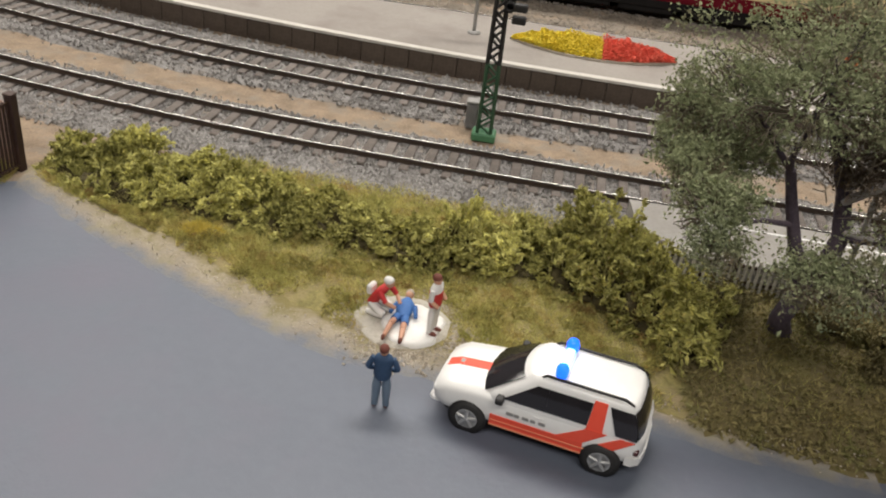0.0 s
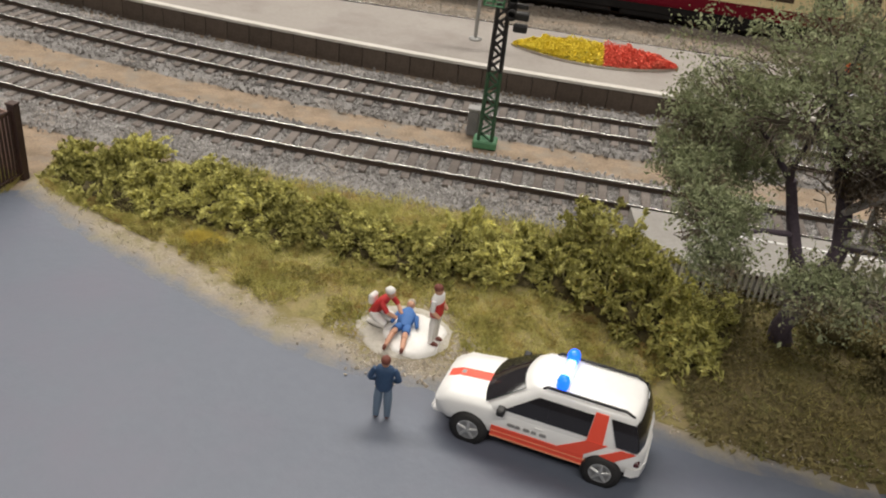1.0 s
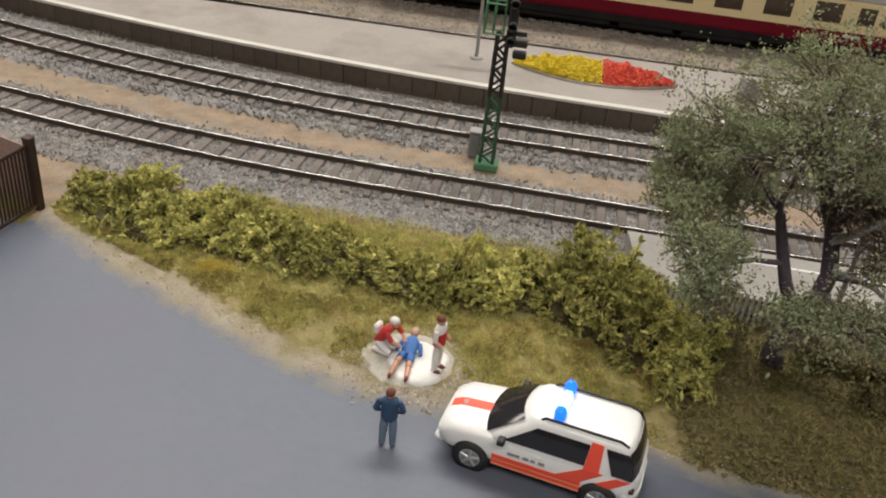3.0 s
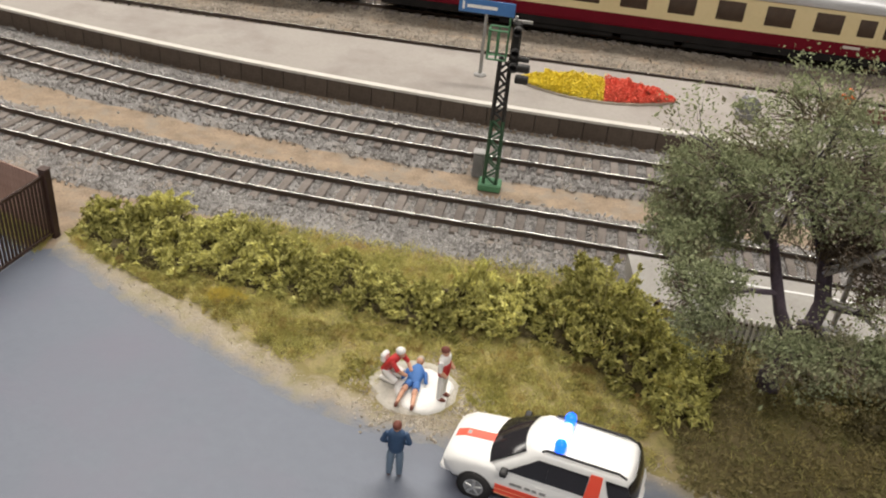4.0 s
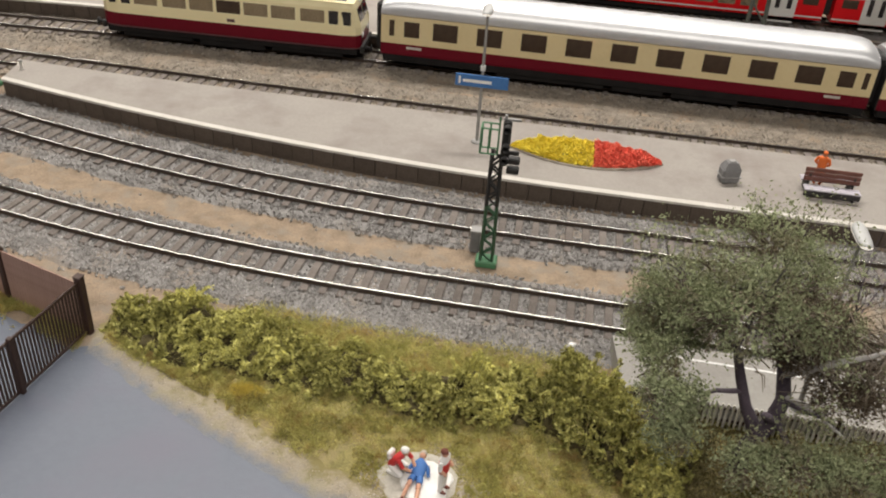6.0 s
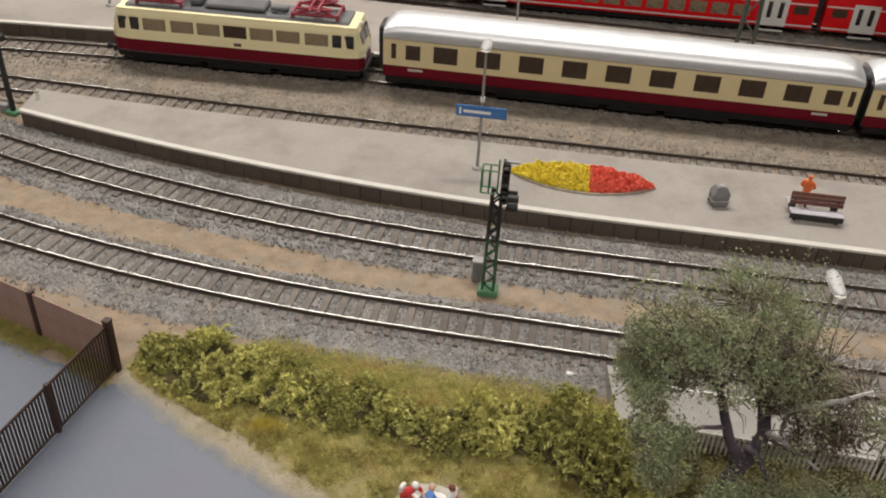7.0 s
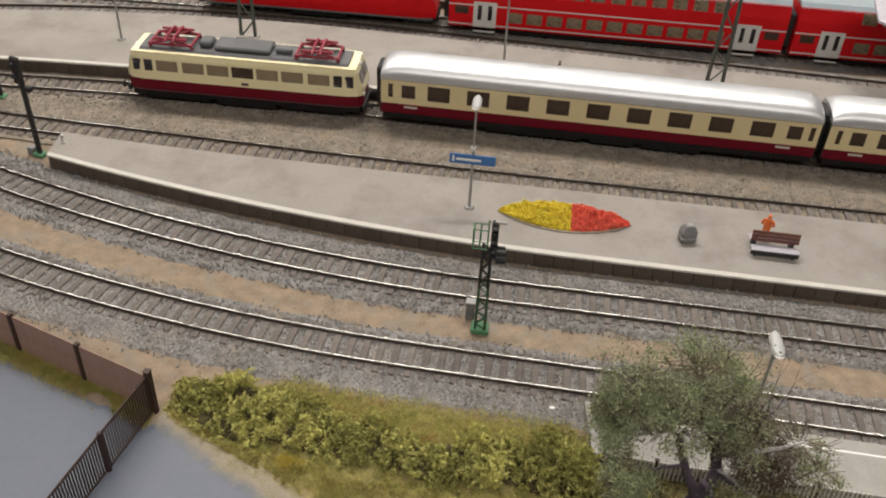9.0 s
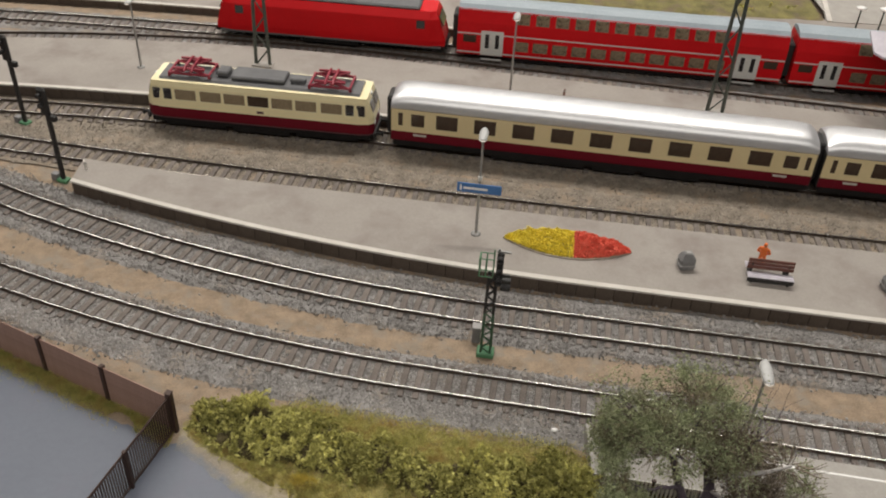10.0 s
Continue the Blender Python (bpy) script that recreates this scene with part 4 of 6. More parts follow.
    for y in (-0.46, 0.46):
        b = part("beacon", Form().lathe([(0.13, 1.79), (0.135, 1.95), (0.10, 2.04), (0.02, 2.06)], 14, m=Matrix.Translation((0.26, y, 0))), M_BEACON, bar, "lit blue beacon")
    part("beacon_link", Form().box(0.17, 0.35, -0.34, 0.34, 1.80, 1.93, 0.03), M_BEACONCORE, bar, "glowing pale middle of the light bar")
    return c


build_car((2.92, 14.50, 0.06), -18.5)


# ---- figures: plain painted model figures ----
def limb(f, a, b, ra, rb, slot):
    f.tube([a, [(a[i] * 2 + b[i]) / 3 for i in range(3)], [(a[i] + b[i] * 2) / 3 for i in range(3)], b], [ra * 0.8, ra, (ra + rb) / 2, rb], 8, slot)


def standing_figure(at, turn, tops, legs, hair, label, arms="hips", cap=None, vest=None):
    """Faces -y; 1.75 m tall."""
    f = Form()
    for s in (-1, 1):
        limb(f, (s * 0.10, 0.0, 0.90), (s * 0.13, 0.02, 0.06), 0.105, 0.07, 1)
        f.ball((s * 0.13, -0.05, 0.06), (0.065, 0.15, 0.06), 3)
        if arms == "hips":
            limb(f, (s * 0.22, 0, 1.40), (s * 0.34, 0.02, 1.12), 0.075, 0.065, 0)
            limb(f, (s * 0.34, 0.02, 1.12), (s * 0.20, -0.14, 0.98), 0.065, 0.055, 0)
        else:
            limb(f, (s * 0.23, 0, 1.40), (s * 0.27, 0.0, 1.10), 0.075, 0.065, 0)
            limb(f, (s * 0.27, 0.0, 1.10), (s * 0.22, -0.18, 0.95), 0.065, 0.055, 2)
    f.loft([[(w * math.cos(a), d * math.sin(a), z) for a in [2 * math.pi * k / 12 for k in range(12)]] for w, d, z in ((0.17, 0.12, 0.82), (0.21, 0.14, 0.95), (0.20, 0.135, 1.15), (0.24, 0.15, 1.36), (0.18, 0.11, 1.46), (0.07, 0.07, 1.50))], 0, True)
    if vest:
        f.loft([[(w * math.cos(a), d * math.sin(a), z) for a in [2 * math.pi * k / 12 for k in range(12)]] for w, d, z in ((0.215, 0.15, 0.88), (0.235, 0.16, 0.98), (0.225, 0.155, 1.15), (0.245, 0.16, 1.28))], 5, True)
    f.ball((0, 0, 1.60), (0.105, 0.12, 0.14), 2)
    f.ball((0, 0.015, 1.655), (0.115, 0.13, 0.11), 3 if cap is None else 4)
    ob = part("model_figure", f, [tops, legs, M_SKIN, hair, cap or hair, vest or tops])
    ob.matrix_basis = pose(K * at[0], K * at[1], K * at[2], 0, 0, turn) @ Matrix.Scale(0.94, 4)
    return tagged(ob, label, "figurine", "model figures")


standing_figure((-0.55, 14.58, 0.06), 176, M_DENIM, M_JEANS, M_HAIR, "model figure in dark blue jacket standing on the road")
standing_figure((0.45, 17.2, 0.19), 65, M_WHITECLOTH, M_WHITECLOTH, M_HAIR, "standing model figure in red vest and white clothes", "down", vest=M_REDCLOTH)


def kneeling_figure(at, turn):
    f = Form()
    f.loft([[(w * math.cos(a), d * math.sin(a) - lean, z) for a in [2 * math.pi * k / 12 for k in range(12)]] for w, d, z, lean in ((0.20, 0.15, 0.35, 0.0), (0.21, 0.15, 0.55, 0.10), (0.24, 0.15, 0.80, 0.26), (0.17, 0.11, 0.92, 0.33), (0.07, 0.07, 0.96, 0.36))], 0, True)
    for s in (-1, 1):
        limb(f, (s * 0.13, 0.02, 0.36), (s * 0.17, -0.42, 0.14 + 0.12 * (s > 0)), 0.12, 0.09, 1)
        limb(f, (s * 0.17, -0.40, 0.12), (s * 0.16, 0.10, 0.08), 0.09, 0.07, 1)
        limb(f, (s * 0.23, -0.30, 0.84), (s * 0.26, -0.52, 0.62), 0.075, 0.065, 0)
        limb(f, (s * 0.26, -0.52, 0.62), (s * 0.12, -0.72, 0.48), 0.06, 0.05, 2)
    f.ball((0, -0.44, 1.06), (0.11, 0.125, 0.14), 2)
    f.ball((0, -0.41, 1.12), (0.13, 0.145, 0.11), 1)
    f.box(-0.16, 0.16, 0.0, 0.16, 0.55, 0.85, 0.05, 1)
    ob = part("model_figure", f, [M_REDCLOTH, M_WHITECLOTH, M_SKIN, M_HAIR])
    ob.matrix_basis = pose(K * at[0], K * at[1], K * at[2], 0, 0, turn) @ Matrix.Scale(0.94, 4)
    return tagged(ob, "kneeling model figure in red vest and white cap", "figurine", "model figures")


kneeling_figure((-1.02, 17.85, 0.17), 62)


def lying_figure(at, turn):
    """Half reclining, head towards +y, bare legs towards -y."""
    f = Form()
    f.loft([[(w * math.cos(a), y, z + d * math.sin(a)) for a in [2 * math.pi * k / 10 for k in range(10)]] for w, d, y, z in ((0.18, 0.10, -0.05, 0.14), (0.21, 0.12, 0.15, 0.17), (0.24, 0.12, 0.42, 0.26), (0.10, 0.07, 0.56, 0.32))], 0, True)
    for s in (-1, 1):
        limb(f, (s * 0.10, 0.02, 0.14), (s * 0.14, -0.26, 0.20 if s < 0 else 0.13), 0.115, 0.10, 1)
        limb(f, (s * 0.13, -0.24, 0.20 if s < 0 else 0.13), (s * 0.16, -0.47, 0.22 if s < 0 else 0.12), 0.085, 0.075, 2)
        limb(f, (s * 0.16, -0.45, 0.22 if s < 0 else 0.12), (s * 0.22, -0.88, 0.08), 0.075, 0.05, 2)
        f.ball((s * 0.22, -0.93, 0.10), (0.05, 0.09, 0.08), 3)
        limb(f, (s * 0.24, 0.40, 0.26), (s * 0.34, 0.10, 0.12), 0.065, 0.05, 0)
    f.ball((0, 0.70, 0.36), (0.11, 0.14, 0.12), 2)
    f.ball((0, 0.76, 0.37), (0.12, 0.13, 0.12), 4)
    ob = part("model_figure", f, [M_BLUECLOTH, M_BLUECLOTH, M_SKIN, M_HAIR, M_GRAVEL])
    ob.matrix_basis = pose(K * at[0], K * at[1], K * at[2], 0, 0, turn) @ Matrix.Scale(0.94, 4)
    return tagged(ob, "reclining model figure in blue clothes on a white mat", "figurine", "model figures")


lying_figure((-0.30, 17.52, 0.19), -12)


def build_mat():
    f = Form()
    rings = []
    for s, z in ((0.3, 0.21), (0.70, 0.205), (0.80, 0.175), (0.84, 0.02)):
        rings.append([((0.98 + 0.26 * noise.noise(Vector((1.6 * math.cos(a), 1.6 * math.sin(a), 2)))) * s * math.cos(a) * 0.92, s * 1.05 * math.sin(a), z + 0.02 * noise.noise(Vector((3 * math.cos(a), 3 * math.sin(a), s)))) for a in [2 * math.pi * k / 28 for k in range(28)]])
    f.loft(rings[::-1], 0, True)
    base = Form()
    base.loft([[(r * 1.22 * math.cos(a) * (1 + 0.14 * noise.noise(Vector((2 * math.cos(a), 2 * math.sin(a), 6)))), r * 1.12 * math.sin(a), z + 0.03 * noise.noise(Vector((4 * math.cos(a), 4 * math.sin(a), r)))) for a in [2 * math.pi * k / 32 for k in range(32)]] for r, z in ((1.0, 0.02), (0.93, 0.13), (0.75, 0.165), (0.2, 0.17))], 0, True)
    tagged(part("plaster_base", base, M_PLASTER, at=(-0.28, 17.62, 0)), "rough grey plaster patch under the white mat", "plaster")
    tagged(part("rescue_mat", f, M_MAT, at=(-0.02, 17.45, 0.015)), "white crumpled mat under the model figures", "mat")
    v, fc = [], []
    n = 900
    a = RNG.uniform(0, 2 * math.pi, n)
    r = 1.0 + np.abs(RNG.normal(0, 0.35, n))
    pts = np.stack([-0.15 + r * 1.08 * np.cos(a), 17.55 + r * 1.05 * np.sin(a), np.full(n, 0.08)], 1)
    v, fc = stones(pts, 0.06)
    tagged(cloud("pale_pebbles", v, fc, M_GRAVEL), "pale pebbles scattered round the white mat", "pebbles", kind="stuff")


build_mat()


# ---- hedge bushes, grass and tree ----
def clumps(centre, radii, count, per, spread, floor=0.06):
    """Leaf places in many small clumps over the shell of an ellipsoid."""
    d = unit(count)
    d[:, 2] = np.where(d[:, 2] < -0.55, -d[:, 2], d[:, 2])
    heart = np.array(centre) + d * np.array(radii) * RNG.uniform(0.62, 1.08, (count, 1))
    pts = (heart[:, None] + RNG.normal(size=(count, per, 3)) * spread * RNG.uniform(0.5, 1.2, (count, 1, 1))).reshape(-1, 3)
    pts[:, 2] = np.maximum(pts[:, 2], floor + RNG.uniform(0, 0.08, len(pts)))
    return pts


def slips(centres, ways, length, width):
    """Narrow folded leaves that lie along their ways."""
    n = len(centres)
    a = ways / (np.linalg.norm(ways, axis=1, keepdims=True) + 1e-9)
    b = np.cross(a, unit(n))
    b /= np.linalg.norm(b, axis=1, keepdims=True) + 1e-9
    c = np.cross(a, b)
    k = RNG.uniform(0.45, 1.3, (n, 1)) + (RNG.uniform(0, 1, (n, 1)) > 0.93) * 0.7
    v = np.stack([centres - a * length * k / 2, centres + b * width * k / 2 + c * width * k * 0.3, centres + a * length * k / 2, centres - b * width * k / 2 + c * width * k * 0.3], 1).reshape(-1, 3)
    i = np.arange(n)[:, None] * 4
    return v, np.concatenate([i + [0, 1, 2], i + [0, 2, 3]])


def build_bush(x, y, rx, ry, h, label="olive-green leafy bush in the hedge beside the tracks", sprigs=46):
    """A heart coloured dark for the shade inside, with crooked sprigs that carry small tufts of leaves, and hollows
    between them.
    """
    b = thing("bush", (x, y, 0), 0, label, "bush", "hedge bushes")
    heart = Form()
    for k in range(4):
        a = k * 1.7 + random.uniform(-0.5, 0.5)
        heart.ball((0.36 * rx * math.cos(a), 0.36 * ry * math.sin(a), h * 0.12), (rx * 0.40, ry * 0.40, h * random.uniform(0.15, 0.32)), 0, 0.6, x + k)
    part("inner_tangle", heart, M_HOLLOWSHADE, b, "brown tangle inside the bush, shade of the hollows put into its colour")
    stems = Form()
    spots, ways = [], []
    hollow = [Vector((random.uniform(-1, 1), random.uniform(-1, 0.4), random.uniform(0.1, 0.8))) for k in range(5)]
    for k in range(sprigs):
        a = random.uniform(0, 6.283)
        lift = random.uniform(0.05, 1.0) ** 0.8
        reach = math.sqrt(max(0.0, 1 - lift * lift)) * random.uniform(0.7, 1.12) + 0.12
        tall = lift * random.uniform(0.78, 1.05) * (1.22 if random.random() < 0.07 else 1.0)
        way = Vector((reach * math.cos(a), reach * math.sin(a), tall))
        if min((way - q).length for q in hollow) < 0.50:
            continue
        tip = Vector((way.x * rx, way.y * ry, max(0.10, way.z * h)))
        stray = lambda d, lo, hi: Vector((random.uniform(-d, d), random.uniform(-d, d), random.uniform(lo, hi)))
        root = Vector((tip.x * 0.4, tip.y * 0.4, max(0.03, tip.z * 0.35)))
        mid = root.lerp(tip, 0.5) + stray(0.20, -0.05, 0.18)
        end = tip + stray(0.34, -0.30, 0.12)
        end.z = max(0.08, end.z)
        stems.tube([root, mid, tip, end], [0.018, 0.016, 0.013, 0.008], 3)
        line = [root.lerp(mid, 0.8)] + [mid.lerp(tip, u) for u in (0.1, 0.4, 0.7, 0.95)] + [tip.lerp(end, u) for u in (0.25, 0.5, 0.75, 1.0)]
        for p in line:
            if random.random() < 0.15:
                continue
            n = random.randint(3, 6)
            spots.append(np.array(p) + RNG.normal(size=(n, 3)) * 0.042)
            ways.append(np.array((end - mid).normalized()) * 0.8 + RNG.normal(size=(n, 3)) * 0.55)
    spots, ways = np.concatenate(spots), np.concatenate(ways)
    spots[:, 2] = np.maximum(spots[:, 2], 0.07)
    v, f = slips(spots, ways, 0.185, 0.082)
    part("foliage", mesh_from(v, f, M_LEAF), None, b)
    part("stem_tangle", stems, M_STEM, b, "thin straw-coloured stems")
    return b


def mesh_from(v, f, mat):
    me = bpy.data.meshes.new("leaves")
    me.from_pydata((np.asarray(v) * K).tolist(), [], np.asarray(f).tolist())
    me.materials.append(mat)
    me.update()
    return me


# the hedge: places along it, its front and back, and its height there
HEDGE = ((-10.5, 22.9, 24.6, 0.95), (-9.5, 22.0, 25.0, 1.10), (-8.4, 21.4, 25.1, 1.15), (-7.3, 21.5, 24.7, 1.15), (-6.2, 21.4, 24.1, 1.15), (-5.1, 20.9, 23.6, 1.20), (-4.0, 20.9, 23.1, 1.20), (-2.9, 20.9, 23.1, 1.30),
         (-1.8, 20.4, 22.4, 1.15), (-0.7, 20.1, 21.9, 1.15), (0.4, 20.0, 22.0, 1.30), (1.5, 19.9, 22.3, 1.55), (2.6, 19.8, 22.0, 1.45), (3.6, 19.5, 21.8, 1.55), (4.6, 18.8, 21.8, 2.15), (5.5, 17.7, 21.4, 2.20), (6.3, 17.0, 20.0, 1.70), (7.0, 17.6, 19.4, 1.30))


def build_hedge():
    kinds = []
    for x, front, back, h in HEDGE:
        n = 3 if back - front > 2.6 else 2
        for k in range(n):
            u = (k + 0.5) / n
            r = random.uniform(0.66, 0.92)
            y = front + 0.35 + (back - front - 0.8) * u + random.uniform(-0.2, 0.2)
            hh = h * (random.uniform(0.95, 1.2) if x > 4 else random.uniform(0.62, 1.14)) * (0.82 if k == 0 else 1.0)
            px = x + random.uniform(-0.32, 0.32)
            if len(kinds) < 16 or hh > 1.6:
                kinds.append((build_bush(px, y, r, r * random.uniform(0.85, 1.1), hh, sprigs=int(44 + 20 * hh)), hh))
            else:
                kind, kh = random.choice(sorted(kinds, key=lambda q: abs(q[1] - hh))[:6])
                w = random.uniform(0.88, 1.15)
                copy_thing(kind, Matrix.LocRotScale((K * px, K * y, 0), Euler((0, 0, random.uniform(0, 6.28))), (w, w, hh / kh)))


build_hedge()


def sand_material():
    """Pale sand that runs out raggedly into the road's grey on one side and earth on the other, by the mesh's feather value."""
    m = material("feathered_sand", (0.22, 0.185, 0.13), (0.42, 0.36, 0.275), 0.95, size=0.7, fine=0.08, bump=0.7, third=(0.26, 0.235, 0.16), third_size=0.9)
    nt = m.node_tree
    link = nt.links.new
    bsdf = nt.nodes["Principled BSDF"]
    sand = bsdf.inputs["Base Color"].links[0].from_socket
    co = nt.nodes.new("ShaderNodeTexCoord")
    wob = nt.nodes.new("ShaderNodeTexNoise")
    wob.inputs["Scale"].default_value, wob.inputs["Detail"].default_value, wob.inputs["Roughness"].default_value = 1 / (K * 0.9), 6.0, 0.7
    link(co.outputs["Object"], wob.inputs["Vector"])
    edge = nt.nodes.new("ShaderNodeAttribute")
    edge.attribute_name = "feather"
    total = nt.nodes.new("ShaderNodeMath")
    total.operation = "ADD"
    link(edge.outputs["Fac"], total.inputs[0])
    wide = nt.nodes.new("ShaderNodeMath")
    wide.operation = "MULTIPLY_ADD"
    wide.inputs[1].default_value, wide.inputs[2].default_value = 2.0, -0.5
    link(wob.outputs["Fac"], wide.inputs[0])
    link(wide.outputs[0], total.inputs[1])
    last = sand
    for lo, hi, tint, flip in ((0.65, 1.50, (0.122, 0.134, 0.166), True), (1.55, 2.0, (0.20, 0.165, 0.065), False)):
        r = nt.nodes.new("ShaderNodeMapRange")
        r.inputs["From Min"].default_value, r.inputs["From Max"].default_value = (hi, lo) if flip else (lo, hi)
        link(total.outputs[0], r.inputs["Value"])
        x = nt.nodes.new("ShaderNodeMix")
        x.data_type = "RGBA"
        x.inputs[7].default_value = (*tint, 1)
        link(r.outputs[0], x.inputs[0])
        link(last, x.inputs[6])
        last = x.outputs[2]
        if flip:
            gloss = nt.nodes.new("ShaderNodeMapRange")
            gloss.inputs["To Min"].default_value, gloss.inputs["To Max"].default_value = 0.95, 0.50
            link(r.outputs[0], gloss.inputs["Value"])
            link(gloss.outputs[0], bsdf.inputs["Roughness"])
    link(last, bsdf.inputs["Base Color"])
    return m


def build_shoulder():
    """A pale sandy band that feathers from the road to the grass."""
    f = Form()
    rings, feather = [], []
    for x in frange(-11.6, 10, 0.2):
        y0 = road_edge(x)
        wide = (1.2 if x < -3 else 0.95 if x < 1.5 else max(0.12, 0.75 - 0.08 * x)) + 0.25 * noise.noise(Vector((x * 0.8, 1, 5)))
        wob = 0.18 * noise.noise(Vector((x * 1.7, 4, 5)))
        rings.append([(x, y0 - 0.8 + wob, 0.052), (x, y0 - 0.25 + wob * 0.7, 0.066), (x, y0 + 0.12, 0.085), (x, y0 + wide * 0.6, 0.11), (x, y0 + wide + wob, 0.075), (x, y0 + wide + wob + 0.2, -0.02)])
        feather += [0.0, 0.4, 0.9, 1.2, 1.6, 2.0]
    f.loft(rings, 0, True, closed=False)
    ob = part("road_shoulder", f, sand_material())
    ob.data.attributes.new("feather", "FLOAT", "POINT").data.foreach_set("value", feather)
    tagged(ob, "pale sandy road shoulder between asphalt and grass", "road shoulder", kind="structure")


build_shoulder()


def build_verge():
    """The strip of earth between road and track, with static grass."""
    f = Form()
    rings = []
    for x in frange(-11.3, 7.5, 0.5):
        y0 = road_edge(x) + 0.15
        y1 = y0 + 0.6 + max(0.0, EDGE0(x) - 2.0 - y0 + 0.4 * noise.noise(Vector((x * 0.6, 0, 7)))) * min(1.0, 0.42 + 0.58 * (x + 11.3) / 4.0)
        rings.append([(x, y0 - 0.3, -0.05)] + [(x, y0 + (y1 - y0) * k / 12, 0.045 + 0.06 * noise.noise(Vector((x * 0.9, k * 0.8, 2))) + 0.08 * math.sin(math.pi * k / 12)) for k in range(13)] + [(x, y1 + 0.4, -0.05)])
    f.loft(rings, 0, True, closed=False)
    tagged(part("verge", f, M_VERGE), "earthy verge with short straw-green grass", "verge", kind="structure")
    # ground under the tree: its own brown-olive, with the shade coloured in
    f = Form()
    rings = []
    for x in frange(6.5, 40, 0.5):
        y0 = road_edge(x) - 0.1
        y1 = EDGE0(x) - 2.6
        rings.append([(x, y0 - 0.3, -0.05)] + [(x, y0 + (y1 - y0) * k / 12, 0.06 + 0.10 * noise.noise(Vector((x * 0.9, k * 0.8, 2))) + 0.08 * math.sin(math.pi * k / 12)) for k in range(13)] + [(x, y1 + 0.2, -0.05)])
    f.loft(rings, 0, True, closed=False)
    tagged(part("undergrowth", f, M_UNDERTREESHADE), "brown-olive undergrowth beneath the tree, with the shade there put into its colour", "undergrowth", kind="structure")
    n = 17000
    x = RNG.uniform(6.2, 19, n)
    lo = np.array([road_edge(a) for a in x]) - 0.05
    hi = np.array([EDGE0(a) for a in x]) - 3.1
    y = lo + (hi - lo) * RNG.uniform(0, 1, n)
    spots = np.stack([x, y, 0.10 + 0.12 * np.abs(RNG.normal(size=n)) * np.array([1 + noise.noise(Vector((a, b, 3))) for a, b in zip(x, y)])], 1)
    v, fc = slips(spots, RNG.normal(size=(n, 3)), 0.15, 0.06)
    tagged(cloud("low_foliage", v, fc, M_UNDERLEAF), "short brown-olive scatter foliage under the tree", "foliage", kind="stuff")
    n = 170000
    x = RNG.uniform(-11.2, 18, n)
    lo = np.array([road_edge(a) for a in x]) + 0.45
    hi = lo + 0.3 + np.maximum(0.0, np.array([EDGE0(a) for a in x]) - 0.8 - lo) * np.minimum(1.0, 0.42 + 0.58 * (x + 11.3) / 5.0)
    k = RNG.uniform(0, 1, n) ** 0.8
    y = lo + (hi - lo) * k
    keep = np.array([noise.noise(Vector((a * 0.55, b * 0.55, 3))) + 0.35 * noise.noise(Vector((a * 2, b * 2, 8))) > -0.52 + 0.8 * (1 - min(1, kk * 4.5)) for a, b, kk in zip(x, y, k)])
    keep &= RNG.uniform(0, 1, n) > np.clip((k - 0.80) * 5, 0, 1)
    keep &= (x + 0.12) ** 2 + (y - 17.66) ** 2 > 1.5
    hx = [p[0] for p in HEDGE]
    inside = (y > np.interp(x, hx, [p[1] for p in HEDGE]) + 0.25) & (y < np.interp(x, hx, [p[2] for p in HEDGE]) - 0.5) & (x > hx[0] - 0.3) & (x < hx[-1])
    keep &= ~inside | (RNG.uniform(0, 1, n) < 0.15)
    keep &= RNG.uniform(0, 1, n) > np.clip((x - 4.8) * 0.5, 0, 0.86)
    x, y = x[keep], y[keep]
    n = len(x)
    a = RNG.uniform(0, 6.28, n)
    h = RNG.uniform(0.07, 0.22, n) * (1 + 0.9 * np.array([max(0, noise.noise(Vector((b * 0.8, c * 0.8, 4)))) for b, c in zip(x, y)]))
    lean = RNG.normal(0, 0.17, (n, 2))
    w = 0.016
    z = np.full(n, 0.06)
    v = np.stack([np.stack([x - w * np.cos(a), y - w * np.sin(a), z], 1), np.stack([x + w * np.cos(a), y + w * np.sin(a), z], 1), np.stack([x + lean[:, 0], y + lean[:, 1], z + h], 1)], 1).reshape(-1, 3)
    tagged(cloud("grass", v, np.arange(3 * n).reshape(-1, 3), M_GRASS), "short straw-green static grass along the verge", "grass", kind="stuff")
    n = 26000
    x = RNG.uniform(-9.5, 6.0, n)
    lo, hi = np.array([road_edge(a) for a in x]) + 0.75, np.interp(x, hx, [p[1] for p in HEDGE]) + 0.3
    y = lo + np.maximum(0.0, hi - lo) * RNG.uniform(0, 1, n) ** 0.7
    patch = np.array([noise.noise(Vector((a * 1.3, b * 1.3, 12))) + 0.5 * noise.noise(Vector((a * 3.1, b * 3.1, 2))) for a, b in zip(x, y)])
    keep = (patch > 0.05) & (hi > lo) & ((x + 0.12) ** 2 + (y - 17.6) ** 2 > 2.0)
    x, y, patch = x[keep], y[keep], patch[keep]
    n = len(x)
    v, fc = slips(np.stack([x, y, 0.12 + 0.22 * patch * RNG.uniform(0, 1, n) + 0.04], 1), RNG.normal(size=(n, 3)) + (0, 0, 0.5), 0.11, 0.045)
    tagged(cloud("low_weeds", v, fc, M_WEEDS), "patchy low olive and brown weeds in the grass", "weeds", kind="stuff")
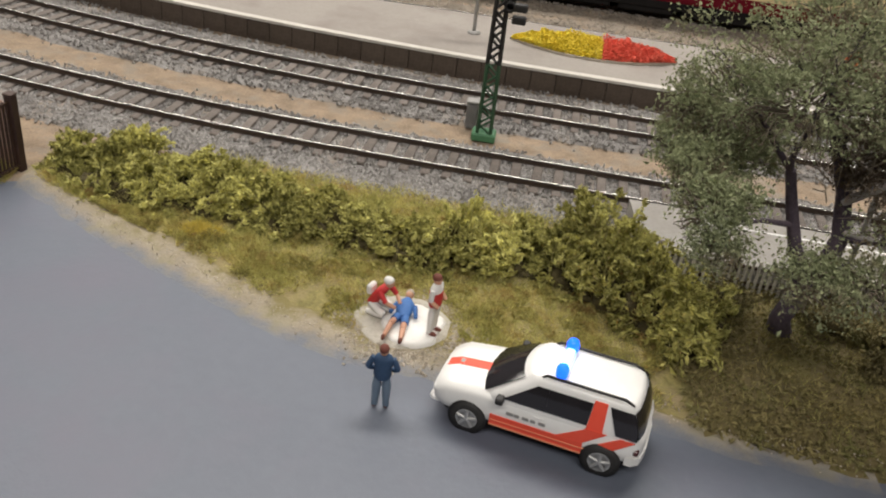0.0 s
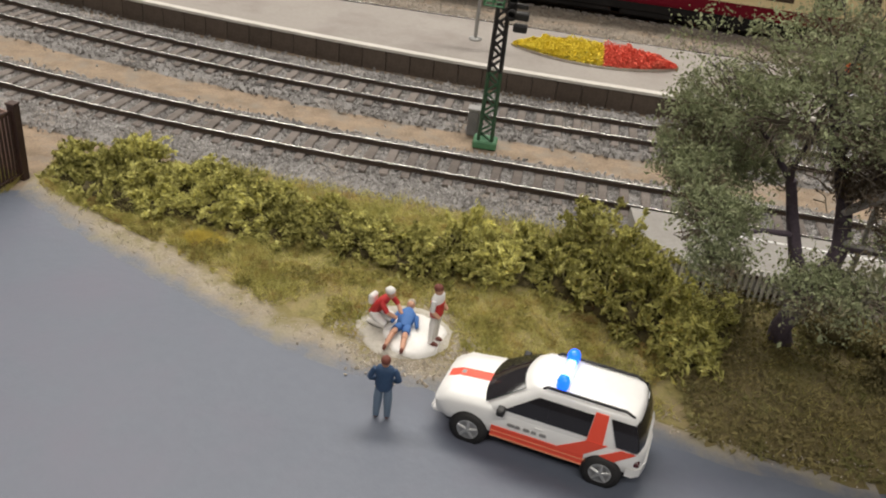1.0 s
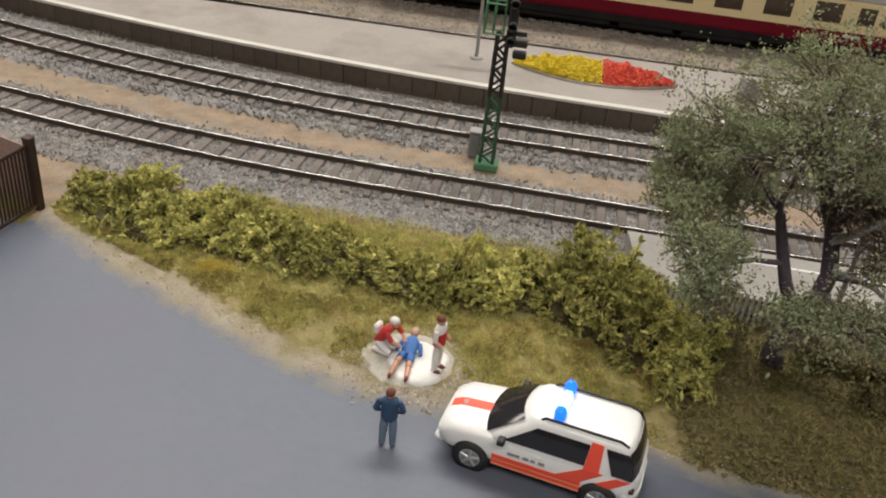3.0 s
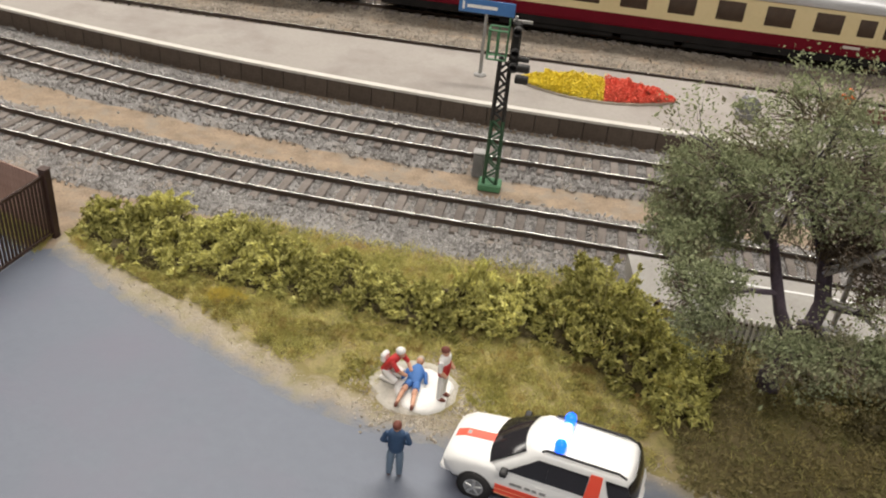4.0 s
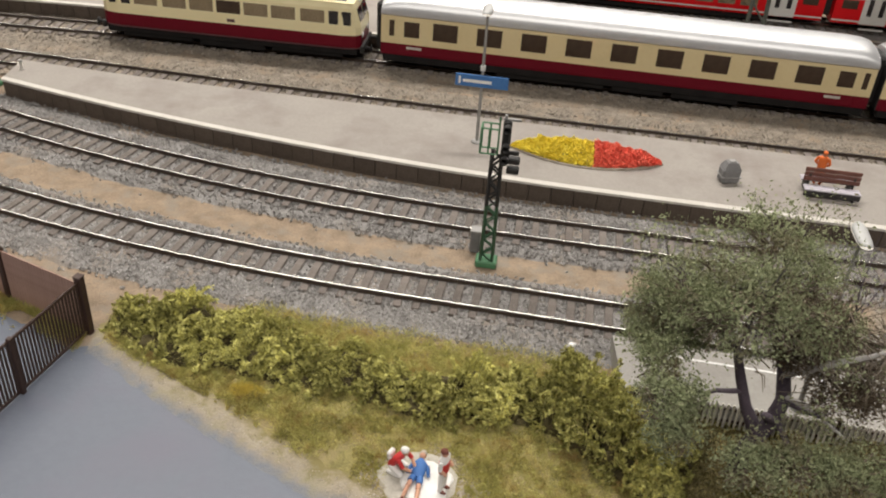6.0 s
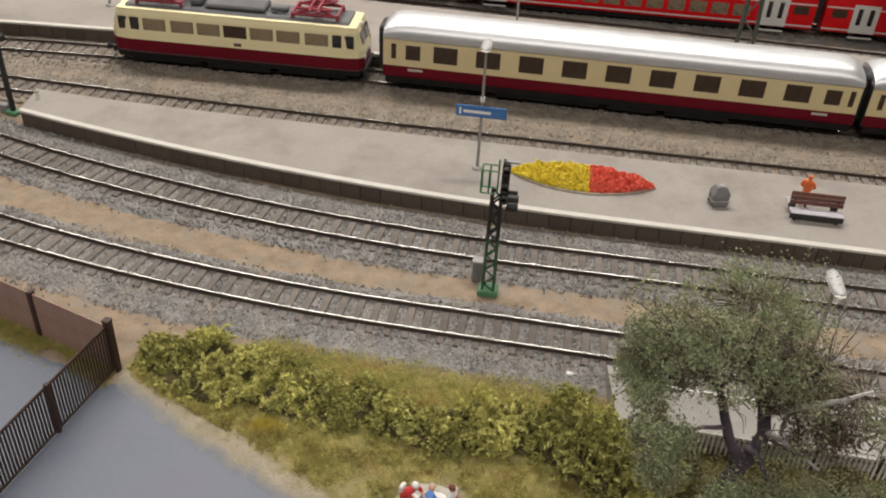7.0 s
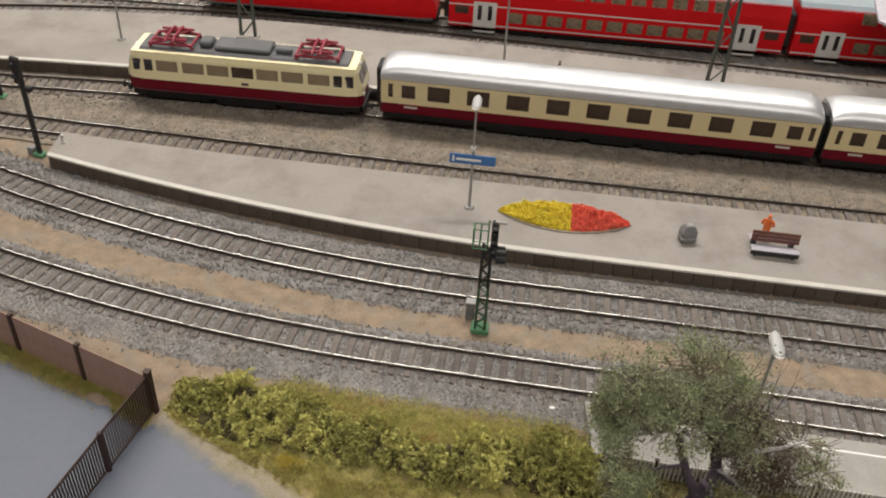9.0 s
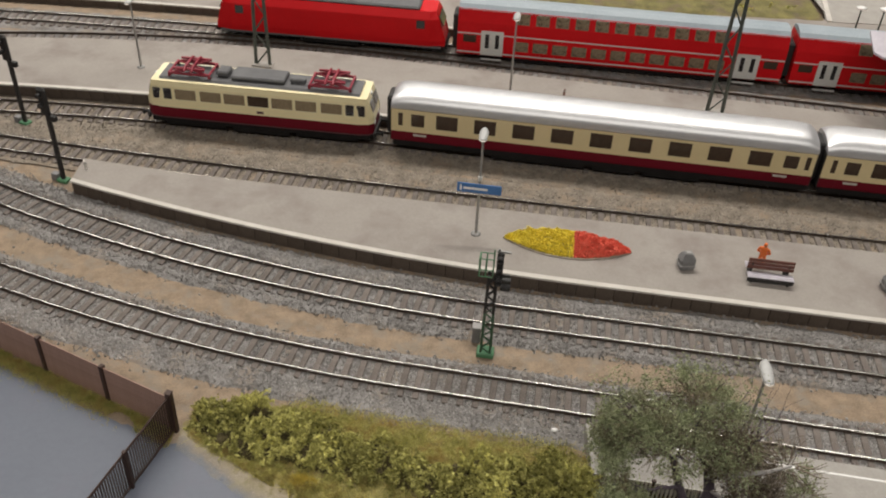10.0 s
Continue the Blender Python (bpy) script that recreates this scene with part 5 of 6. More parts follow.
    # dark slips on the hedge floor: shade between the bushes put into colour
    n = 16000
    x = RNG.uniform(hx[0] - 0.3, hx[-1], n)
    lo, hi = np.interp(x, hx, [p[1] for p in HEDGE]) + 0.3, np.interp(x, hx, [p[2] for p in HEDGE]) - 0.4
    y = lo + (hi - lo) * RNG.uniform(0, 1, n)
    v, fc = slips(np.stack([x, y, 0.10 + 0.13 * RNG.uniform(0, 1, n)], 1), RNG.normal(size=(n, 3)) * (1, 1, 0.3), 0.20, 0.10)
    tagged(cloud("leaf_litter", v, fc, M_HOLLOWSHADE), "brown leaf litter under the hedge, coloured dark for the shade in its hollows", "leaf litter", kind="stuff")
    # grass strip at the foot of the board fence
    n = 15000
    s = RNG.uniform(0, 1, n)
    x = -11.9 - 11.0 * s
    y = 23.25 + 5.27 * s - np.abs(RNG.normal(0, 0.42, n)) - 0.08
    keep = np.array([noise.noise(Vector((a * 0.6, b * 0.6, 5))) > -0.25 for a, b in zip(x, y)])
    x, y = x[keep], y[keep]
    n = len(x)
    a, h, lean = RNG.uniform(0, 6.28, n), RNG.uniform(0.08, 0.26, n), RNG.normal(0, 0.1, (n, 2))
    z = np.full(n, 0.04)
    v = np.stack([np.stack([x - w * np.cos(a), y - w * np.sin(a), z], 1), np.stack([x + w * np.cos(a), y + w * np.sin(a), z], 1), np.stack([x + lean[:, 0], y + lean[:, 1], z + h], 1)], 1).reshape(-1, 3)
    tagged(cloud("grass", v, np.arange(3 * n).reshape(-1, 3), M_GRASS), "patchy green grass at the foot of the board fence", "grass", kind="stuff")
    n = 2600
    u, q = RNG.uniform(0, 6.28, n), np.sqrt(RNG.uniform(0, 1, n))
    x, y = -5.9 + 0.62 * q * np.cos(u), 20.72 + 0.36 * q * np.sin(u) - 0.1 * np.cos(u)
    h, lean, a = 0.34 * (1 - 0.6 * q) * RNG.uniform(0.6, 1.2, n), RNG.normal(0, 0.10, (n, 2)), RNG.uniform(0, 6.28, n)
    z = np.full(n, 0.08)
    v = np.stack([np.stack([x - w * np.cos(a), y - w * np.sin(a), z], 1), np.stack([x + w * np.cos(a), y + w * np.sin(a), z], 1), np.stack([x + lean[:, 0], y + lean[:, 1], z + h], 1)], 1).reshape(-1, 3)
    tagged(cloud("grass_tuft", v, np.arange(3 * n).reshape(-1, 3), M_TUFT), "ochre-yellow grass tuft at the foot of the hedge", "grass", kind="stuff")
    n = 700
    x = RNG.uniform(-11, 12, n)
    y = np.array([road_edge(b) for b in x]) + RNG.normal(0.42, 0.22, n)
    v, fc = stones(np.stack([x, y, np.full(n, 0.10)], 1), 0.028)
    tagged(cloud("pale_grit", v, fc, M_GRAVEL), "pale grit along the road edge", "grit", kind="stuff")
    n = 260
    a, r = RNG.uniform(0, 6.28, n), 1.05 + np.abs(RNG.normal(0, 0.38, n))
    v, fc = stones(np.stack([-0.12 + r * np.cos(a), 17.66 + r * np.sin(a), np.full(n, 0.10)], 1), 0.036)
    tagged(cloud("plaster_crumbs", v, fc, M_GRAVEL), "pale plaster crumbs around the mat", "grit", kind="stuff")


build_verge()


def branch(f, start, way, length, radius, depth, tips):
    """A crooked limb that splits into thinner ones."""
    pts, rad = [Vector(start)], [radius]
    d = Vector(way).normalized()
    for k in range(4):
        d = (d + 0.28 * Vector((random.uniform(-1, 1), random.uniform(-1, 1), random.uniform(-0.5, 0.9)))).normalized()
        pts.append(pts[-1] + d * length / 4)
        rad.append(radius * (1 - 0.13 * (k + 1)))
    f.tube(pts, rad, 7 if depth > 1 else 5)
    if depth == 0:
        tips.append(pts[-1])
        return
    for k in range(3):
        w = (d + 0.8 * Vector((random.uniform(-1, 1), random.uniform(-1, 1), random.uniform(-0.4, 0.8)))).normalized()
        branch(f, pts[-1 - k % 2], w, length * 0.62, rad[-1] * 0.62, depth - 1, tips)


def build_tree():
    t = thing("tree", (9.4, 18.9, 0), 0, "spreading grey-green tree with dark forked trunk behind the car", "tree")
    trunk = Form()
    tips = []
    trunk.tube([(0, 0, -0.05), (-0.12, 0, 0.5), (0.05, 0, 1.1), (0.2, 0, 1.5)], [0.36, 0.27, 0.26, 0.25], 10)
    trunk.tube([(0.2, 0, 1.40), (-0.05, 0.05, 2.0), (-0.38, 0, 2.6), (-0.75, 0.05, 3.6), (-1.1, 0, 4.6)], [0.24, 0.20, 0.17, 0.15, 0.12], 9)
    trunk.tube([(0.2, 0, 1.40), (0.48, -0.05, 2.2), (0.60, 0, 3.0), (0.30, 0, 4.2), (-0.5, 0.1, 5.9)], [0.26, 0.24, 0.22, 0.19, 0.13], 9)
    trunk.tube([(0.25, 0, 2.3), (0.2, -0.9, 2.9), (0.1, -2.0, 3.2), (0.6, -3.0, 3.3)], [0.13, 0.11, 0.08, 0.04], 7)
    part("trunk", trunk, M_BARK, t, "dark purple-brown forked trunk")
    limbs = Form()
    for p, w, n in (((-1.1, 0, 4.6), (-0.7, 0.2, 0.6), 2.2), ((-1.1, 0, 4.5), (-0.2, -0.5, 0.9), 2.0), ((-0.5, 0.1, 5.9), (0.1, 0.3, 1), 1.9), ((-0.4, 0.1, 5.7), (-0.6, -0.1, 0.9), 1.8),
                    ((0.2, 0, 4.4), (0.9, -0.3, 0.7), 2.4), ((-0.62, 0, 3.2), (-0.9, -0.6, 0.25), 1.7), ((0.58, 0, 3.0), (0.2, -1.0, 0.3), 1.6), ((-0.2, 0, 5.2), (0.6, 0.6, 0.8), 2.0)):
        branch(limbs, p, w, n, 0.085, 2, tips)
    part("branchwork", limbs, M_BARK, t, "thin dark twisting limbs")
    grey = Form()
    grey.tube([(0.32, -0.1, 4.0), (0.65, -0.6, 4.6), (1.2, -1.0, 5.3), (1.8, -1.2, 5.7), (2.5, -1.3, 6.2)], [0.12, 0.11, 0.095, 0.07, 0.045], 7)
    grey.tube([(0.55, -0.1, 3.2), (0.9, -0.6, 3.35), (1.3, -1.0, 3.3), (1.9, -1.3, 2.9)], [0.09, 0.08, 0.065, 0.035], 7)
    part("grey_branch", grey, M_TWIG, t, "pale grey bare branch")
    pts = []
    # crown clumps about the tree's foot: x, y, z, three radii, number of tufts
    crown = ((-0.9, 0.0, 6.6, 2.4, 2.1, 1.8, 100), (-2.6, 0.6, 5.9, 1.5, 1.4, 1.2, 75), (0.9, -0.6, 6.3, 1.9, 1.7, 1.2, 70), (-0.9, 0.3, 7.8, 1.5, 1.3, 0.8, 50), (2.6, -0.8, 5.6, 1.5, 1.4, 1.1, 60), (-1.6, -0.9, 6.4, 1.6, 1.2, 1.2, 60),
             (-3.35, 1.0, 5.3, 0.9, 0.9, 0.9, 56), (-3.5, 0.8, 4.5, 0.7, 0.7, 0.6, 40), (-3.45, -2.1, 4.3, 0.75, 0.7, 0.7, 52), (-3.0, -2.4, 3.7, 0.6, 0.6, 0.5, 30), (-3.4, -0.8, 4.7, 0.6, 0.8, 0.8, 36), (-2.8, -1.8, 4.4, 0.5, 0.5, 0.5, 18), (-2.3, 1.4, 4.2, 1.0, 0.8, 0.8, 62), (-1.4, 1.7, 4.1, 0.9, 0.8, 0.7, 44), (-3.0, 1.6, 3.7, 0.8, 0.7, 0.6, 40), (-1.35, -3.3, 3.6, 0.85, 0.7, 0.6, 44), (-0.2, -3.4, 3.6, 1.0, 0.7, 0.6, 50), (1.1, -3.4, 3.6, 1.0, 0.7, 0.6, 50), (2.4, -3.3, 3.6, 1.0, 0.8, 0.7, 46), (3.6, -1.0, 4.2, 1.0, 1.0, 1.0, 40))
    for cx, cy, cz, rx, ry, rz, n in crown:
        pts.append(clumps((cx, cy, cz), (rx, ry, rz), int(n * (0.64 if cz < 3.7 else 0.62) * (0.55 if cx > 0.5 and cz > 4 else 1.0)), 80, 0.22))
    for p in tips:
        pts.append(np.array(p) + RNG.normal(size=(45, 3)) * 0.24)
    pts = np.concatenate(pts)
    pts = pts[(pts[:, 0] < 1.5) | (pts[:, 2] < 5.6)]
    v, f = slips(pts, RNG.normal(size=pts.shape) + np.array((0, 0, 0.3)), 0.10, 0.056)
    part("crown", mesh_from(v, f, M_TREELEAF), None, t, "airy crown of small grey-green leaves")
    dry = np.concatenate([clumps(c, r, n, 60, 0.2) for c, r, n in (((0.8, -0.2, 4.9), (0.9, 0.7, 0.7), 60), ((1.7, 0.0, 4.5), (1.0, 0.8, 0.7), 55), ((2.0, -0.9, 3.8), (1.0, 0.6, 0.6), 60), ((0.4, -0.4, 6.2), (1.2, 0.9, 0.6), 30))])
    v, f = slips(dry, RNG.normal(size=dry.shape), 0.11, 0.04)
    part("withered_foliage", mesh_from(v, f, M_DRYLEAF), None, t, "dry brown leaves on the thin side of the crown")
    twigs = Form()
    for cx, cy, cz, rx, ry, rz, n in crown:
        for k in range(int(n * 0.8)):
            d = unit(1)[0]
            a = np.array((cx, cy, cz)) + d * np.array((rx, ry, rz)) * 0.25
            b = np.array((cx, cy, cz)) + d * np.array((rx, ry, rz)) * 0.98
            mid = (a + b) / 2 + RNG.normal(size=3) * 0.15
            twigs.tube([a, mid, b], [0.026, 0.019, 0.010], 3)
    # bare brown twigs on the thin side of the crown
    for cx, cy, cz, rx, ry, rz, n in ((1.5, -0.7, 4.5, 1.4, 1.1, 1.1, 120), (2.8, -0.6, 4.2, 1.4, 1.1, 1.2, 130), (0.4, -0.5, 5.2, 1.5, 1.0, 0.9, 80)):
        for k in range(n):
            a = np.array((cx, cy, cz)) + RNG.normal(size=3) * np.array((rx, ry, rz)) * 0.35
            d = unit(1)[0] * RNG.uniform(0.35, 0.8)
            twigs.tube([a, a + d * 0.5 + RNG.normal(size=3) * 0.08, a + d + RNG.normal(size=3) * 0.14], [0.024, 0.018, 0.010], 3)
    part("twig_tangle", twigs, M_TREEDARK, t, "fine dark twigs")


random.seed(11)
RNG = np.random.default_rng(23)
build_tree()


def build_ground_shrub(x, y, r, h):
    b = thing("shrub", (x, y, 0), 0, "low brown-olive shrub under the grey-green tree", "shrub", "shrubs under the tree")
    # dark heart: shade between the shrub's leaves put into its colour
    part("inner_tangle", Form().ball((0, 0, h * 0.35), (r * 0.6, r * 0.6, h * 0.4), 0, 0.5, x), M_HOLLOWSHADE, b)
    v, f = leaves(clumps((0, 0, h * 0.45), (r, r, h * 0.55), int(26 * r * r) + 8, 60, 0.14), 0.09)
    part("foliage", mesh_from(v, f, M_UNDERLEAF), None, b)


for spec in ((8.0, 19.6, 0.7, 0.8), (10.8, 19.2, 0.8, 0.9), (12.2, 18.6, 0.8, 0.8), (13.6, 18.9, 0.9, 1.1), (11.6, 17.2, 0.6, 0.6), (15.2, 18.2, 0.8, 1.0)):
    build_ground_shrub(*spec)


for fx, fy in ((25.4, 73.2), (27.6, 73.8), (29.4, 74.2)):
    build_bush(fx, fy, 1.2, 0.9, 1.0, "yellow-green bush beyond the red train")


def build_far_bank():
    """Grass and a footpath on the far side of the red train."""
    f = Form()
    f.loft([[(x, 71.2, 0.66)] + [(x, 71.4 + 1.1 * k, 0.74 + 0.12 * noise.noise(Vector((x * 0.6, k, 3))) + 0.05 * k) for k in range(11)] for x in frange(2, 31.5, 0.5)], 0, True, closed=False)
    tagged(part("far_bank", f, M_FARGRASS), "olive-brown grassy bank beyond the red train", "bank", kind="structure")
    f = Form()
    f.loft([[(x, 71.0, 0.66), (x, 71.0, 0.76), (x, 83.5, 0.80), (x, 83.5, 0.66)] for x in (32.2, 40.0, 47.5)])
    tagged(part("far_path", f, M_CONCRETE), "grey footpath beyond the red train", "path", kind="structure")
    f = Form()
    f.loft([[(31.7, 71.0, 0.6), (31.7, 71.0, 0.86), (32.15, 71.0, 0.86), (32.15, 71.0, 0.6)], [(34.4, 83.5, 0.6), (34.4, 83.5, 0.92), (34.85, 83.5, 0.92), (34.85, 83.5, 0.6)]])
    tagged(part("kerb_far", f, M_COPING), "pale kerb along the far footpath", "kerb", kind="structure")


def build_post_lamp(x, y, z, h):
    l = thing("post_lamp", (x, y, z), 0, "small dark post lamp with a round white hat", "lamp", "post lamps")
    part("post", Form().tube([(0, 0, 0), (0, 0, h)], 0.07, 8), M_MASTGREY, l)
    part("hat", Form().lathe([(0.06, h - 0.06), (0.42, h - 0.02), (0.44, h + 0.05), (0.22, h + 0.14), (0.02, h + 0.17)], 16), M_WHITE, l, "round white lamp hat")


build_far_bank()


# ---- fences ----
def build_slat_fence(a, b, label, end_post=False):
    """One bay of upright slats between two posts."""
    L = math.hypot(b[0] - a[0], b[1] - a[1])
    f = thing("fence_bay", (a[0], a[1], 0), math.degrees(math.atan2(b[1] - a[1], b[0] - a[0])), label, "fence", "brown fence bays")
    if end_post:
        part("post", Form().box(-0.13, 0.13, -0.13, 0.13, -0.05, 2.36, 0.02).box(-0.15, 0.15, -0.15, 0.15, 2.36, 2.42, 0.02), M_FENCE, f)
    else:
        part("post", Form().box(-0.085, 0.085, -0.085, 0.085, -0.05, 2.27, 0.02), M_FENCE, f)
    for z in (0.14, 2.10):
        part("rail", Form().box(0.1, L - 0.1, -0.035, 0.035, z, z + 0.12, 0.015), M_FENCE, f)
    n = 21
    shape = mesh_of("slat", Form().box(-0.04, 0.04, -0.022, 0.022, 0.12, 2.24, 0.01), [M_FENCE])
    for k in range(n):
        part("slat", shape, None, f, at=(0.1 + (L - 0.2) * (k + 0.5) / n, 0, 0))
    return f


def build_board_fence(a, b, label):
    L = math.hypot(b[0] - a[0], b[1] - a[1])
    f = thing("fence_bay", (a[0], a[1], 0), math.degrees(math.atan2(b[1] - a[1], b[0] - a[0])), label, "fence", "brown fence bays")
    part("post", Form().box(L - 0.10, L + 0.10, -0.11, 0.13, -0.05, 2.20, 0.02), M_FENCE, f)
    for z in (0.35, 1.05, 1.75):
        part("rail", Form().box(0.05, L - 0.05, -0.09, -0.025, z, z + 0.12, 0.015), M_FENCEBOARD, f)
    n = 26
    shape = mesh_of("board", Form().box(-0.064, 0.064, -0.025, 0.03, 0.02, 2.08, 0.01), [M_FENCEBOARD])
    for k in range(n):
        part("board", shape, None, f, at=(0.05 + (L - 0.1) * (k + 0.5) / n, 0, 0))


M_FENCEBOARD = material("brown_boards", (0.28, 0.165, 0.13), (0.46, 0.30, 0.245), 0.6, size=0.8, fine=0.1, island=0.15)
corner = (-11.84, 23.27)
for k in range(4):
    build_slat_fence((corner[0] - 0.96 * k, corner[1] - 3.12 * k), (corner[0] - 0.96 * (k + 1), corner[1] - 3.12 * (k + 1)), "dark brown slatted fence bay standing on the road edge", k == 0)
for k in range(5):
    build_board_fence((corner[0] - 3.38 * k, corner[1] + 1.62 * k), (corner[0] - 3.38 * (k + 1), corner[1] + 1.62 * (k + 1)), "brown close-boarded fence bay beside the track")


def build_picket(x, n):
    y = EDGE0(x) - 2.95
    f = thing("picket_fence", (x, y, 0), heading(TRACK1, x), "weathered pale picket fence bay below the tree", "fence", "picket fence bays")
    shape = mesh_of("picket", Form().box(-0.04, 0.04, -0.03, 0.03, -0.03, 1.05, 0.012), [M_PICKET])
    for z in (0.25, 0.75):
        part("rail", Form().box(0, n * 0.17, 0.03, 0.08, z, z + 0.09, 0.01), M_FENCE, f)
    for k in range(n):
        p = part("picket", shape, None, f, at=(0.085 + 0.17 * k, 0, 0))
    part("post", Form().box(-0.09, 0.09, 0.0, 0.16, -0.05, 1.1, 0.02), M_FENCE, f)


for k in range(5):
    build_picket(6.5 + 2.05 * k, 12)


# ---- signals and masts ----
def lattice(f, base, top, w0, w1, bays, r, slot=0):
    """A four-legged lattice mast."""
    z0, z1 = base, top
    corner_at = lambda k, z: [((w0 + (w1 - w0) * (z - z0) / (z1 - z0)) / 2 * s, (w0 + (w1 - w0) * (z - z0) / (z1 - z0)) / 2 * t, z) for s, t in ((-1, -1), (1, -1), (1, 1), (-1, 1))][k % 4]
    for k in range(4):
        f.tube([corner_at(k, z0), corner_at(k, z1)], r, 4, slot, False)
    for b in range(bays):
        za, zb = z0 + (z1 - z0) * b / bays, z0 + (z1 - z0) * (b + 1) / bays
        for k in range(4):
            if b % 2:
                f.tube([corner_at(k, za), corner_at(k + 1, zb)], r * 0.7, 4, slot, False)
            else:
                f.tube([corner_at(k + 1, za), corner_at(k, zb)], r * 0.7, 4, slot, False)


def build_signal():
    s = thing("signal_mast", (1.80, 29.0, 0), -7, "green lattice light signal on a green foot between tracks", "signal")
    part("foot", Form().box(-0.42, 0.42, -0.34, 0.34, 0.0, 0.30, 0.05), M_GREENBASE, s, "bright green foot block")
    f = Form()
    lattice(f, 0.28, 2.82, 0.46, 0.40, 7, 0.055)
    part("lattice", f, M_GREENMETAL, s, "dark green lattice")
    f = Form()
    lattice(f, 2.80, 5.0, 0.40, 0.34, 6, 0.065)
    part("upper_lattice", f, M_BLACK, s, "blackened upper half of the lattice")
    h = part("signal_head", Form().box(0.13, 0.44, -0.16, 0.02, 4.55, 6.35, 0.08), M_BLACK, s, "black signal screen")
    for z, y in ((6.1, -0.1), (5.35, -0.1), (4.85, -0.1)):
        m = pose(0, 0, 0, 90, 0, 0)
        m.translation = Vector((0.30, -0.22, z))
        part("lamp_hood", Form().lathe([(0.13, -0.02), (0.15, 0.0), (0.15, 0.26), (0.12, 0.26), (0.12, 0.0)], 12, m=m), M_BLACK, h)
    for z in (4.75, 4.35):
        a = part("side_lamp", Form().box(0.40, 0.86, -0.2, 0.12, z - 0.12, z + 0.12, 0.04), M_BLACK, s)
    part("side_plate", Form().box(0.40, 0.80, -0.16, -0.06, 5.0, 5.16, 0.02), M_BLACK, s)
    f = Form()
    for p, q in (((-0.95, 0.3, 5.0), (0.0, 0.3, 5.0)), ((-0.95, -0.3, 5.0), (0.0, -0.3, 5.0)), ((-0.95, 0.3, 6.0), (0.0, 0.3, 6.0)), ((-0.95, -0.3, 6.0), (0.0, -0.3, 6.0)), ((-0.95, -0.3, 6.0), (-0.95, 0.3, 6.0)), ((-0.95, -0.3, 5.0), (-0.95, 0.3, 5.0)), ((-0.95, -0.3, 5.0), (-0.95, -0.3, 6.0)), ((-0.95, 0.3, 5.0), (-0.95, 0.3, 6.0)),
                 ((-0.5, -0.3, 5.0), (-0.5, -0.3, 6.0)), ((-0.5, 0.3, 5.0), (-0.5, 0.3, 6.0)), ((0.0, 0.0, 4.9), (0.0, 0.0, 6.4))):
        p, q = [(v[0] * 0.66, v[1] * 0.8, v[2]) for v in (p, q)]
        part("cage_bar", Form().tube([p, q], 0.034, 4, 0, False), M_GREENBASE, s)
    part("top_bracket", Form().box(0.1, 0.75, -0.05, 0.05, 6.3, 6.38).box(0.15, 0.25, -0.05, 0.05, 6.3, 6.5), M_GREY, s)
    b = thing("relay_box", (1.35, 29.9, 0), -7, "grey relay cabinet beside the signal foot", "cabinet")
    part("cabinet_body", Form().box(-0.20, 0.20, -0.2, 0.2, 0.0, 0.95, 0.04), M_BIN, b)
    part("cabinet_lid", Form().box(-0.23, 0.23, -0.23, 0.23, 0.95, 1.05, 0.03), M_GREY, b, "grey lid")


build_signal()


def build_small_signal(x, y):
    s = thing("light_signal", (x, y, 0), -20, "slim black light signal on a small green foot", "signal", "slim light signals")
    part("foot", Form().box(-0.34, 0.34, -0.28, 0.28, 0.0, 0.22, 0.04), M_GREENBASE, s, "green foot block")
    part("post", Form().box(-0.13, 0.13, -0.11, 0.11, 0.2, 5.6, 0.03), M_BLACK, s)
    h = part("signal_head", Form().box(-0.30, 0.30, -0.25, 0.05, 4.6, 6.3, 0.10), M_BLACK, s)
    for z in (5.9, 5.3):
        m = pose(0, 0, 0, 90, 0, 0)
        m.translation = Vector((0.0, -0.28, z))
        part("lamp_hood", Form().lathe([(0.11, -0.02), (0.14, 0.0), (0.14, 0.22), (0.11, 0.22)], 12, m=m), M_BLACK, h)
    part("side_lamp", Form().box(0.2, 0.62, -0.22, 0.1, 4.25, 4.6, 0.05), M_BLACK, s)
    part("box", Form().box(-0.75, -0.3, -0.2, 0.2, 0.0, 0.5, 0.04), M_BIN, s, "small grey box at the foot")


build_small_signal(-23.4, 42.3)
build_small_signal(-28.2, 48.8)


